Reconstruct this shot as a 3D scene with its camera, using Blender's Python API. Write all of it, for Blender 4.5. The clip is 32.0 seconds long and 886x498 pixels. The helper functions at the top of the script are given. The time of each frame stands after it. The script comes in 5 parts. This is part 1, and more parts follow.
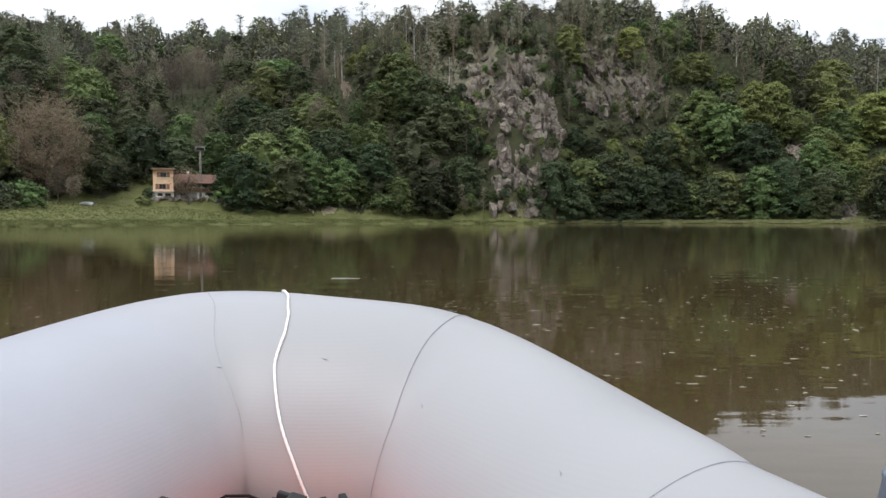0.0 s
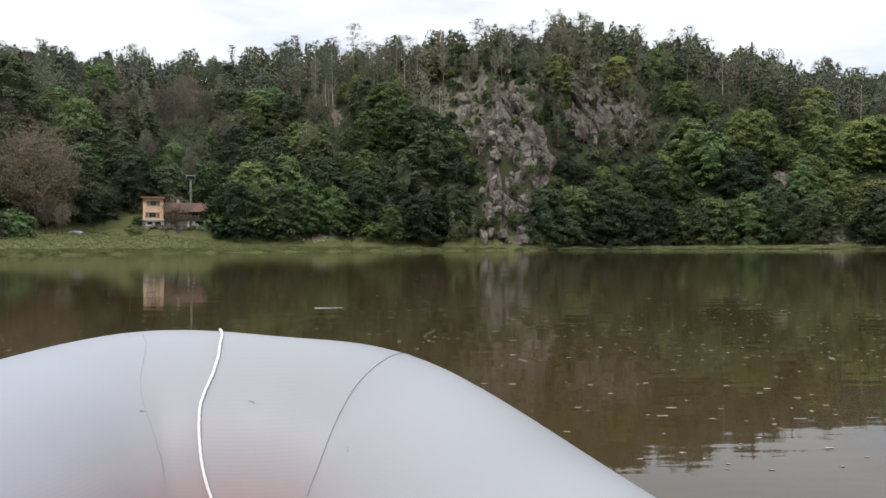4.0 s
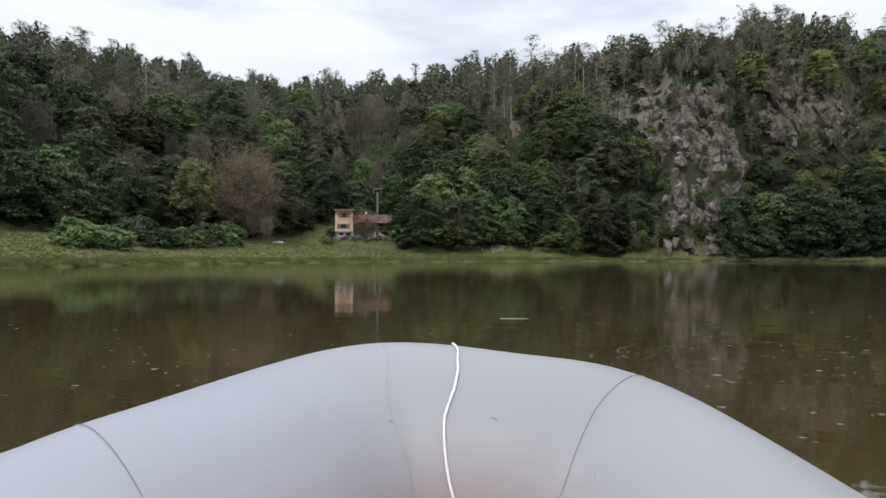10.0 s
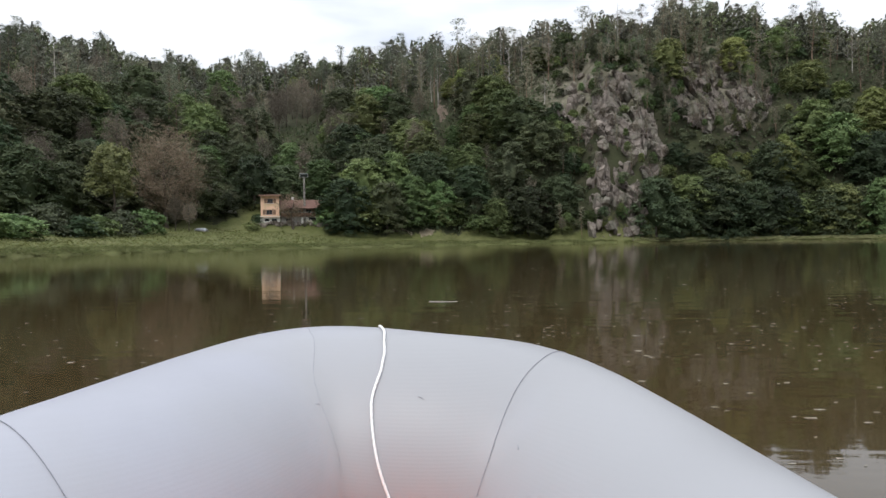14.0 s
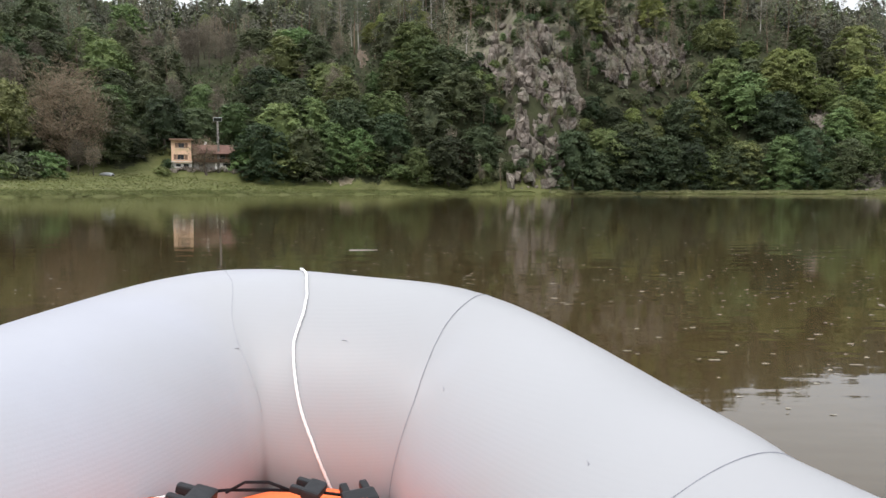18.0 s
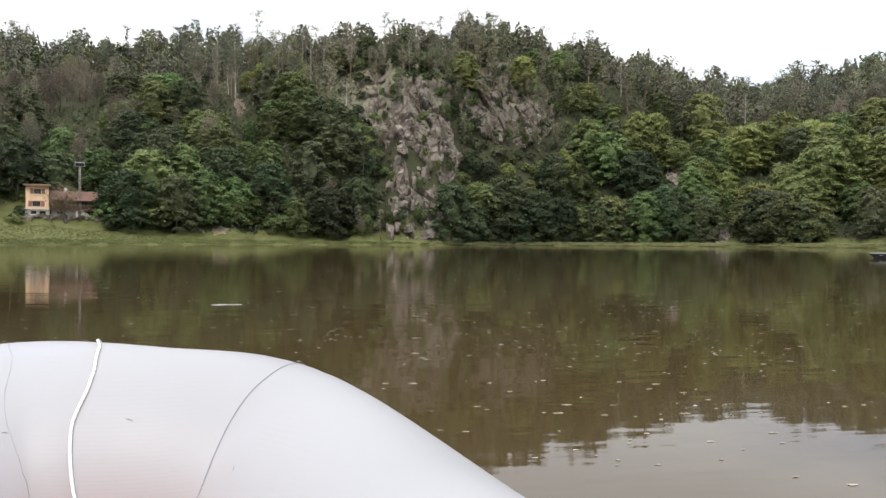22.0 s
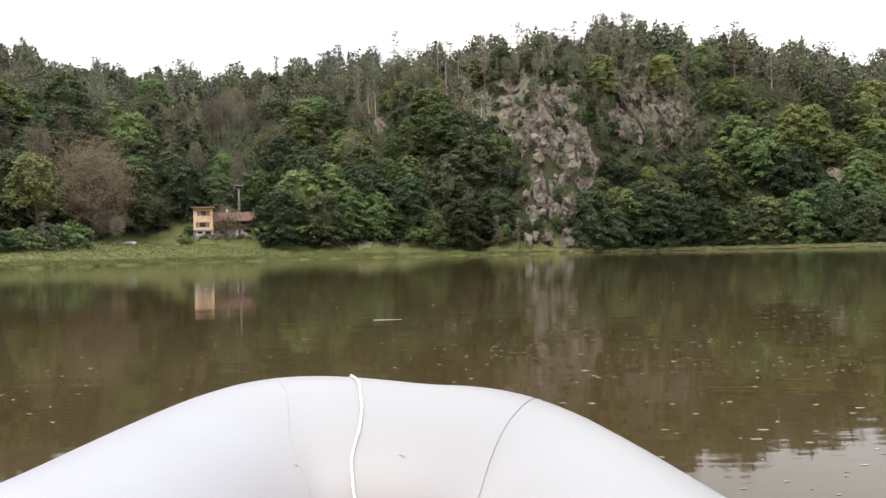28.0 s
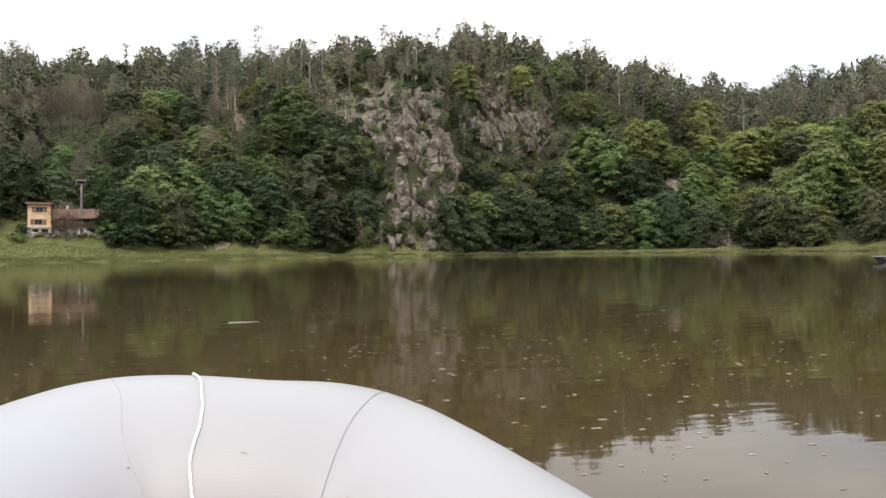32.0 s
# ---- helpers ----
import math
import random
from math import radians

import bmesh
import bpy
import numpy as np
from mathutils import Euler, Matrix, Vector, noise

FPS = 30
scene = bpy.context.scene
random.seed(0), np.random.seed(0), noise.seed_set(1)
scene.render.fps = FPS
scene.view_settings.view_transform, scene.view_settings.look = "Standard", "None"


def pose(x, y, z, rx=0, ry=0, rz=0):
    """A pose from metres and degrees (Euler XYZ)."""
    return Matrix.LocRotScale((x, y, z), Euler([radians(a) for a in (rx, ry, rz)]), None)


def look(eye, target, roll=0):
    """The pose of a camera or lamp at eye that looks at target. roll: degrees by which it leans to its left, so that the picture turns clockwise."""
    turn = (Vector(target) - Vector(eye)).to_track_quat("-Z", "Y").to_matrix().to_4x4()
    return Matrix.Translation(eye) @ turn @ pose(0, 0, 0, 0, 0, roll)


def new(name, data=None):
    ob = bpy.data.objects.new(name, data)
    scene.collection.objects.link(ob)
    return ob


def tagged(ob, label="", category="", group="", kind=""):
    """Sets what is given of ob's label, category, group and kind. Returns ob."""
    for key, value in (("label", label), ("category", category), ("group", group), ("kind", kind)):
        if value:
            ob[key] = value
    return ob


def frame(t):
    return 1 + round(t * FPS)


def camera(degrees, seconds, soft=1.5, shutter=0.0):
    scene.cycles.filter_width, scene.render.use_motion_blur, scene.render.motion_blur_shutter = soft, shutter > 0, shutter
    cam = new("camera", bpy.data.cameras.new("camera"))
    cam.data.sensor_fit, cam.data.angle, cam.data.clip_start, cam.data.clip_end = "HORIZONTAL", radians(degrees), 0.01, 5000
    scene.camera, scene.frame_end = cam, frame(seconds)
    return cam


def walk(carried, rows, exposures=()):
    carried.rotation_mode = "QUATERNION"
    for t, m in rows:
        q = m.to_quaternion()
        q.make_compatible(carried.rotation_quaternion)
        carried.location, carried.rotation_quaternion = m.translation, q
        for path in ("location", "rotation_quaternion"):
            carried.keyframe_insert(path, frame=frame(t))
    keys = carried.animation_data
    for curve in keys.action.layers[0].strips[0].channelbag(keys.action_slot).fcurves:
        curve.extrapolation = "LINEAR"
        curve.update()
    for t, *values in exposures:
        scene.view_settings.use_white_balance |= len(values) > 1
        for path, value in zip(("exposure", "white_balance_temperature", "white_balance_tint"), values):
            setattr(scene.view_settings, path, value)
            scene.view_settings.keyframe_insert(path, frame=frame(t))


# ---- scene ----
cam = camera(63.7, 32.0)
ROWS = [
    (0.0, -0.068, 0.000, 0.619, -0.79, -2.30, 0.00),
    (0.5, -0.062, 0.001, 0.598, 0.09, -3.87, -0.22),
    (1.0, -0.058, 0.002, 0.604, 0.32, -3.32, 0.17),
    (1.5, -0.032, 0.003, 0.629, -0.79, -1.38, 0.12),
    (2.0, -0.017, 0.005, 0.635, -1.82, -0.71, -0.37),
    (2.5, -0.008, 0.006, 0.634, -1.95, -0.59, -0.09),
    (3.0, -0.000, 0.007, 0.634, -2.00, -0.63, 0.40),
    (3.5, 0.013, 0.008, 0.636, -1.60, -0.05, 0.25),
    (5.5, 0.038, 0.013, 0.635, -1.33, -0.50, 0.32),
    (6.0, 0.042, 0.014, 0.638, -1.19, -0.36, 0.31),
    (6.5, 0.040, 0.015, 0.643, -0.66, -0.10, 0.56),
    (7.0, 0.034, 0.016, 0.646, 1.26, 0.17, 0.41),
    (7.5, 0.014, 0.017, 0.646, 5.07, 0.42, 0.41),
    (8.0, 0.001, 0.018, 0.646, 7.88, 0.84, -0.09),
    (8.5, -0.014, 0.020, 0.648, 10.99, 0.83, -0.10),
    (9.0, -0.032, 0.021, 0.653, 12.73, 0.88, -0.55),
    (9.5, -0.044, 0.019, 0.652, 12.92, 1.06, -0.55),
    (10.0, -0.072, 0.018, 0.647, 12.68, 0.72, -0.01),
    (10.5, -0.098, 0.017, 0.638, 11.49, -0.19, -0.68),
    (11.0, -0.102, 0.015, 0.643, 10.88, 0.06, -1.18),
    (11.5, -0.093, 0.014, 0.645, 10.84, 0.32, -1.20),
    (12.0, -0.087, 0.012, 0.648, 10.64, 0.45, -1.65),
    (12.5, -0.073, 0.011, 0.640, 9.57, -0.02, -1.52),
    (13.0, -0.068, 0.010, 0.642, 8.94, 0.13, -0.62),
    (13.5, -0.060, 0.008, 0.647, 7.88, 0.32, 0.32),
    (14.0, -0.063, 0.007, 0.644, 6.99, -0.58, 0.87),
    (14.5, -0.062, 0.005, 0.623, 7.00, -3.73, 2.00),
    (15.0, -0.046, 0.004, 0.622, 4.81, -6.66, 1.94),
    (15.5, -0.045, 0.002, 0.634, 3.30, -6.68, 1.41),
    (17.5, -0.081, 0.025, 0.641, 1.32, -4.96, 0.38),
    (18.0, -0.075, 0.031, 0.630, 0.57, -4.66, -0.01),
    (18.5, -0.053, 0.037, 0.646, 0.19, -2.20, -0.25),
    (19.0, -0.033, 0.042, 0.658, -0.92, -1.01, -0.21),
    (19.5, -0.014, 0.039, 0.663, -1.82, -0.83, 0.14),
    (20.0, 0.026, 0.035, 0.670, -4.35, 0.25, 0.22),
    (20.5, 0.034, 0.032, 0.666, -4.94, 0.08, 0.48),
    (21.0, 0.051, 0.028, 0.657, -6.66, -0.93, 0.40),
    (21.5, 0.070, 0.025, 0.652, -8.25, -1.49, 0.37),
    (22.0, 0.041, 0.021, 0.659, -9.01, -0.57, -0.32),
    (22.5, 0.035, 0.018, 0.655, -10.15, -1.28, 0.58),
    (23.0, 0.031, 0.015, 0.660, -10.20, -1.61, 0.76),
    (23.5, 0.020, 0.015, 0.658, -9.52, -2.03, 1.20),
    (24.0, 0.030, 0.016, 0.656, -9.39, -2.16, 1.08),
    (24.5, 0.048, 0.016, 0.652, -11.52, -2.51, 1.30),
    (25.0, 0.043, 0.016, 0.657, -11.74, -2.10, 1.22),
    (25.5, 0.037, 0.017, 0.663, -10.89, -1.70, 1.80),
    (26.0, 0.023, 0.017, 0.663, -9.52, -1.38, 0.85),
    (26.5, -0.043, 0.016, 0.683, -2.77, -0.21, 1.07),
    (28.5, -0.126, 0.010, 0.709, 2.10, 0.27, 1.23),
    (29.0, -0.062, 0.009, 0.692, -1.10, -0.82, 0.67),
    (29.5, -0.072, 0.007, 0.691, -1.91, -0.81, 1.29),
    (30.0, -0.094, 0.006, 0.698, -2.77, 0.13, 0.87),
    (30.5, -0.103, 0.004, 0.710, -3.31, 1.49, 0.94),
    (31.0, -0.097, 0.003, 0.693, -6.07, 0.26, 0.67),
    (31.5, -0.095, 0.001, 0.692, -7.89, 0.01, 1.04),
    (32.0, -0.102, -0.000, 0.695, -8.93, 0.27, 0.75),
]
EXPOSURES = [(0.0, -0.77, 6160, 10), (1.2, -0.73, 6160, 10), (2.5, -0.90, 6120, 10), (5.0, -0.90, 6100, 10), (9.0, -1.11, 6030, 10), (13.0, -1.00, 6080, 10), (15.5, -0.72, 6150, 11), (19.0, -0.53, 6280, 10), (20.2, -0.70, 6280, 10), (21.5, -0.51, 6350, 11), (23.0, -0.36, 6400, 11), (26.0, -0.30, 6520, 11), (29.0, -0.42, 6560, 11), (32.0, -0.47, 6560, 11)]
walk(cam, [(t, pose(x, y, z, 90 + pitch, roll, yaw)) for t, x, y, z, yaw, pitch, roll in ROWS], EXPOSURES)

# ---- light ----
SUN_EL, SUN_AZ = 51.0, -165.0          # degrees; azimuth clockwise from straight ahead


def make_world():
    world = bpy.data.worlds.new("sky")
    scene.world = world
    world.use_nodes = True
    nt = world.node_tree
    nt.nodes.clear()
    out = nt.nodes.new("ShaderNodeOutputWorld")
    back = nt.nodes.new("ShaderNodeBackground")
    sky = nt.nodes.new("ShaderNodeTexSky")
    sky.sky_type, sky.sun_disc = "NISHITA", False
    sky.sun_elevation, sky.sun_rotation = radians(SUN_EL), radians(SUN_AZ)
    gain = nt.nodes.new("ShaderNodeMix")
    gain.data_type, gain.blend_type = "RGBA", "MULTIPLY"
    gain.inputs[0].default_value = 1.0
    gain.inputs[7].default_value = (1.3, 1.5, 1.8, 1)
    coord = nt.nodes.new("ShaderNodeTexCoord")
    flat = nt.nodes.new("ShaderNodeMapping")
    flat.inputs["Scale"].default_value = (1.6, 1.6, 6.0)
    noise_1 = nt.nodes.new("ShaderNodeTexNoise")
    noise_1.inputs["Scale"].default_value, noise_1.inputs["Detail"].default_value = 1.5, 6.0
    ramp = nt.nodes.new("ShaderNodeValToRGB")
    ramp.color_ramp.elements[0].position, ramp.color_ramp.elements[1].position = 0.36, 0.52
    ramp.color_ramp.elements[0].color = (0.6, 0.6, 0.6, 1)
    tone = nt.nodes.new("ShaderNodeTexNoise")
    tone.inputs["Scale"].default_value, tone.inputs["Detail"].default_value = 2.2, 5.0
    cloud = nt.nodes.new("ShaderNodeValToRGB")
    cloud.color_ramp.elements[0].position, cloud.color_ramp.elements[1].position = 0.3, 0.7
    cloud.color_ramp.elements[0].color = (16.2, 16.3, 16.5, 1)
    cloud.color_ramp.elements[1].color = (18.4, 18.35, 18.35, 1)
    mix = nt.nodes.new("ShaderNodeMix")
    mix.data_type = "RGBA"
    link = nt.links.new
    link(coord.outputs["Generated"], flat.inputs[0])
    link(flat.outputs[0], noise_1.inputs["Vector"])
    link(flat.outputs[0], tone.inputs["Vector"])
    link(noise_1.outputs[0], ramp.inputs[0])
    link(tone.outputs[0], cloud.inputs[0])
    link(sky.outputs[0], gain.inputs[6])
    link(ramp.outputs[0], mix.inputs[0])
    link(gain.outputs[2], mix.inputs[6])
    link(cloud.outputs[0], mix.inputs[7])
    # an overcast dome is brighter overhead than at the horizon
    split = nt.nodes.new("ShaderNodeSeparateXYZ")
    rise = nt.nodes.new("ShaderNodeMapRange")
    rise.inputs["From Min"].default_value, rise.inputs["From Max"].default_value = 0.05, 0.9
    rise.inputs["To Min"].default_value, rise.inputs["To Max"].default_value = 0.95, 1.75
    dome = nt.nodes.new("ShaderNodeVectorMath")
    dome.operation = "SCALE"
    link(coord.outputs["Generated"], split.inputs[0])
    link(split.outputs["Z"], rise.inputs["Value"])
    link(mix.outputs[2], dome.inputs[0])
    link(rise.outputs[0], dome.inputs["Scale"])
    link(dome.outputs[0], back.inputs[0])
    back.inputs[1].default_value = 0.104
    link(back.outputs[0], out.inputs[0])


make_world()
sun = new("sun", bpy.data.lights.new("sun", "SUN"))
sun.data.energy, sun.data.angle, sun.data.color = 3.2, radians(12), (1.0, 0.95, 0.86)
_az, _el = radians(SUN_AZ), radians(SUN_EL)
sun.matrix_world = look((600 * math.sin(_az) * math.cos(_el), 600 * math.cos(_az) * math.cos(_el), 600 * math.sin(_el)), (0, 0, 0))


# ---- materials ----
def material(name, a, b, scale=4.0, rough=0.7, bump=0.0, bump_scale=30.0, spec=0.3, per_object=0.0, per_piece=0.0,
             c=None, c_scale=0.6, world_space=False, metal=0.0, stretch=(1, 1, 1), hue=0.0, distance=0.02):
    """Two tones of grain, a third in larger patches, relief, and shifts from object to object and from piece to piece."""
    m = bpy.data.materials.new(name)
    m.use_nodes = True
    nt = m.node_tree
    link = nt.links.new
    p = nt.nodes["Principled BSDF"]
    p.inputs["Roughness"].default_value, p.inputs["Metallic"].default_value = rough, metal
    p.inputs["Specular IOR Level"].default_value = spec
    if world_space:
        where = nt.nodes.new("ShaderNodeNewGeometry").outputs["Position"]
    else:
        where = nt.nodes.new("ShaderNodeTexCoord").outputs["Object"]
    mp = nt.nodes.new("ShaderNodeMapping")
    mp.inputs["Scale"].default_value = stretch
    link(where, mp.inputs[0])
    n1 = nt.nodes.new("ShaderNodeTexNoise")
    n1.inputs["Scale"].default_value, n1.inputs["Detail"].default_value, n1.inputs["Roughness"].default_value = scale, 5.0, 0.65
    link(mp.outputs[0], n1.inputs["Vector"])
    r1 = nt.nodes.new("ShaderNodeValToRGB")
    r1.color_ramp.elements[0].position, r1.color_ramp.elements[1].position = 0.35, 0.66
    r1.color_ramp.elements[0].color, r1.color_ramp.elements[1].color = (*a, 1), (*b, 1)
    link(n1.outputs[0], r1.inputs[0])
    col = r1.outputs[0]
    if c:
        n2 = nt.nodes.new("ShaderNodeTexNoise")
        n2.inputs["Scale"].default_value, n2.inputs["Detail"].default_value = c_scale, 4.0
        link(mp.outputs[0], n2.inputs["Vector"])
        r2 = nt.nodes.new("ShaderNodeValToRGB")
        r2.color_ramp.elements[0].position, r2.color_ramp.elements[1].position = 0.48, 0.62
        link(n2.outputs[0], r2.inputs[0])
        mx = nt.nodes.new("ShaderNodeMix")
        mx.data_type = "RGBA"
        mx.inputs[7].default_value = (*c, 1)
        link(r2.outputs[0], mx.inputs[0])
        link(col, mx.inputs[6])
        col = mx.outputs[2]
    if per_object or per_piece:
        hsv = nt.nodes.new("ShaderNodeHueSaturation")
        link(col, hsv.inputs["Color"])
        total = None
        for amount, socket in ((per_object, nt.nodes.new("ShaderNodeObjectInfo").outputs["Random"]),
                               (per_piece, nt.nodes.new("ShaderNodeNewGeometry").outputs["Random Per Island"])):
            if amount:
                ma = nt.nodes.new("ShaderNodeMath")
                ma.operation = "MULTIPLY_ADD"
                link(socket, ma.inputs[0])
                ma.inputs[1].default_value, ma.inputs[2].default_value = 2 * amount, (1 - amount) if total is None else -amount
                if total is None:
                    total = ma.outputs[0]
                else:
                    ad = nt.nodes.new("ShaderNodeMath")
                    link(total, ad.inputs[0])
                    link(ma.outputs[0], ad.inputs[1])
                    total = ad.outputs[0]
        link(total, hsv.inputs["Value"])
        if hue:
            info = nt.nodes.new("ShaderNodeObjectInfo")
            wn = nt.nodes.new("ShaderNodeTexWhiteNoise")
            wn.noise_dimensions = "1D"
            link(info.outputs["Random"], wn.inputs["W"])
            mh = nt.nodes.new("ShaderNodeMath")
            mh.operation = "MULTIPLY_ADD"
            mh.inputs[1].default_value, mh.inputs[2].default_value = 2 * hue, 0.5 - hue
            link(wn.outputs["Value"], mh.inputs[0])
            link(mh.outputs[0], hsv.inputs["Hue"])
        col = hsv.outputs[0]
    link(col, p.inputs["Base Color"])
    if bump:
        n3 = nt.nodes.new("ShaderNodeTexNoise")
        n3.inputs["Scale"].default_value, n3.inputs["Detail"].default_value = bump_scale, 6.0
        link(mp.outputs[0], n3.inputs["Vector"])
        bp = nt.nodes.new("ShaderNodeBump")
        bp.inputs["Strength"].default_value, bp.inputs["Distance"].default_value = bump, distance
        link(n3.outputs[0], bp.inputs["Height"])
        link(bp.outputs[0], p.inputs["Normal"])
    return m


def leaf_material(name, a, b, per_object=0.46, hue=0.036, per_piece=0.24):
    m = material(name, a, b, scale=0.5, rough=0.62, spec=0.25, per_object=per_object, per_piece=per_piece, hue=hue)
    nt = m.node_tree
    p, out = nt.nodes["Principled BSDF"], nt.nodes["Material Output"]
    tr = nt.nodes.new("ShaderNodeBsdfTranslucent")
    mix = nt.nodes.new("ShaderNodeMixShader")
    mix.inputs[0].default_value = 0.28
    nt.links.new(p.inputs["Base Color"].links[0].from_socket, tr.inputs[0])
    nt.links.new(p.outputs[0], mix.inputs[1])
    nt.links.new(tr.outputs[0], mix.inputs[2])
    nt.links.new(mix.outputs[0], out.inputs[0])
    return m


M_LEAF = leaf_material("leaf_green", (0.087, 0.121, 0.045), (0.164, 0.2, 0.075))
M_LEAF_DARK = leaf_material("leaf_dark", (0.046, 0.066, 0.031), (0.085, 0.104, 0.05))
# yellow-green leaf, used on the right slope also to colour in its sunlight
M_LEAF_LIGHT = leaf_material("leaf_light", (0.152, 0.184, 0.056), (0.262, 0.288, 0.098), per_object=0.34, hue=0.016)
M_NEEDLE = leaf_material("needle", (0.094, 0.11, 0.074), (0.175, 0.181, 0.122))
M_NEEDLE_DRY = leaf_material("dry_needle", (0.15, 0.153, 0.1), (0.265, 0.254, 0.178))
M_SPRUCE = leaf_material("spruce_needle", (0.0503, 0.0666, 0.0503), (0.0851, 0.0999, 0.071))
M_WILLOW = leaf_material("willow_leaf", (0.15, 0.145, 0.056), (0.235, 0.22, 0.1))
M_TWIG = leaf_material("dry_twig", (0.14, 0.119, 0.088), (0.225, 0.192, 0.15), hue=0.012)
M_WILLOW_TWIG = leaf_material("willow_twig", (0.158, 0.12, 0.079), (0.245, 0.195, 0.135), per_object=0.1, hue=0.01)
M_LEAF_GREY = leaf_material("grey_leaf", (0.098, 0.115, 0.062), (0.178, 0.188, 0.105), hue=0.02)
M_BARK = material("bark", (0.05, 0.04, 0.032), (0.12, 0.1, 0.08), 6, 0.9, 0.6, 14, 0.2, per_object=0.2, stretch=(1, 1, 0.25))
M_PINE_BARK = material("pine_bark", (0.12, 0.075, 0.05), (0.26, 0.19, 0.14), 5, 0.9, 0.6, 14, 0.2, per_object=0.25, stretch=(1, 1, 0.3))
M_GREY_BARK = material("dead_bark", (0.28, 0.26, 0.235), (0.48, 0.45, 0.41), 5, 0.9, 0.5, 14, 0.2, per_object=0.2, stretch=(1, 1, 0.3))
def ground_material():
    """Turf along the bank that gives way to leaf litter and moss under the trees, the litter coloured darker for their
    shade.
    """
    m = bpy.data.materials.new("ground")
    m.use_nodes = True
    nt = m.node_tree
    link = nt.links.new
    p = nt.nodes["Principled BSDF"]
    p.inputs["Roughness"].default_value, p.inputs["Specular IOR Level"].default_value = 0.95, 0.12
    geo = nt.nodes.new("ShaderNodeNewGeometry")

    def blotch(scale, a, b, lo=0.35, hi=0.66):
        n = nt.nodes.new("ShaderNodeTexNoise")
        n.inputs["Scale"].default_value, n.inputs["Detail"].default_value = scale, 6.0
        link(geo.outputs["Position"], n.inputs["Vector"])
        r = nt.nodes.new("ShaderNodeValToRGB")
        r.color_ramp.elements[0].position, r.color_ramp.elements[1].position = lo, hi
        r.color_ramp.elements[0].color, r.color_ramp.elements[1].color = (*a, 1), (*b, 1)
        link(n.outputs[0], r.inputs[0])
        return n.outputs[0], r.outputs[0]

    def blend(fac, a, b):
        x = nt.nodes.new("ShaderNodeMix")
        x.data_type = "RGBA"
        link(fac, x.inputs[0])
        link(a, x.inputs[6])
        link(b, x.inputs[7])
        return x.outputs[2]

    # litter colour darkened to hold the shade in gaps between trees
    _, litter = blotch(0.5, (0.0296, 0.0266, 0.0178), (0.0592, 0.0518, 0.0333))
    patch, moss = blotch(0.13, (0.0333, 0.0407, 0.0207), (0.0518, 0.0629, 0.0281))
    fine, _ = blotch(1.6, (0, 0, 0), (1, 1, 1))
    _, turf = blotch(0.8, (0.083, 0.099, 0.029), (0.135, 0.146, 0.049))
    _, dry = blotch(0.2, (0.092, 0.1, 0.038), (0.145, 0.14, 0.07))
    _, scree = blotch(0.7, (0.12, 0.112, 0.078), (0.215, 0.2, 0.15))

    def ragged(name):
        """A painted area with an uneven edge."""
        mask = nt.nodes.new("ShaderNodeAttribute")
        mask.attribute_name = name
        shift = nt.nodes.new("ShaderNodeMath")
        shift.operation = "SUBTRACT"
        link(mask.outputs["Fac"], shift.inputs[0])
        shift.inputs[1].default_value = 0.4
        edge = nt.nodes.new("ShaderNodeMath")
        edge.operation = "MULTIPLY_ADD"
        link(fine, edge.inputs[0])
        edge.inputs[1].default_value = 0.8
        link(shift.outputs[0], edge.inputs[2])
        cut = nt.nodes.new("ShaderNodeValToRGB")
        cut.color_ramp.elements[0].position, cut.color_ramp.elements[1].position = 0.4, 0.6
        link(edge.outputs[0], cut.inputs[0])
        return cut.outputs[0]

    under = blend(ragged("scree"), blend(patch, litter, moss), scree)
    link(blend(ragged("turf"), under, blend(patch, turf, dry)), p.inputs["Base Color"])
    bp = nt.nodes.new("ShaderNodeBump")
    bp.inputs["Strength"].default_value, bp.inputs["Distance"].default_value = 0.6, 0.2
    link(fine, bp.inputs["Height"])
    link(bp.outputs[0], p.inputs["Normal"])
    return m


M_SOIL = ground_material()
M_GRASS = leaf_material("grass", (0.106, 0.122, 0.037), (0.175, 0.179, 0.07), per_object=0, hue=0)
M_REED = leaf_material("pale_reed", (0.215, 0.235, 0.0984), (0.322, 0.313, 0.166), per_object=0, hue=0)
M_SHORE_GRASS = leaf_material("shore_grass", (0.115, 0.135, 0.045), (0.19, 0.2, 0.085), per_object=0, hue=0)


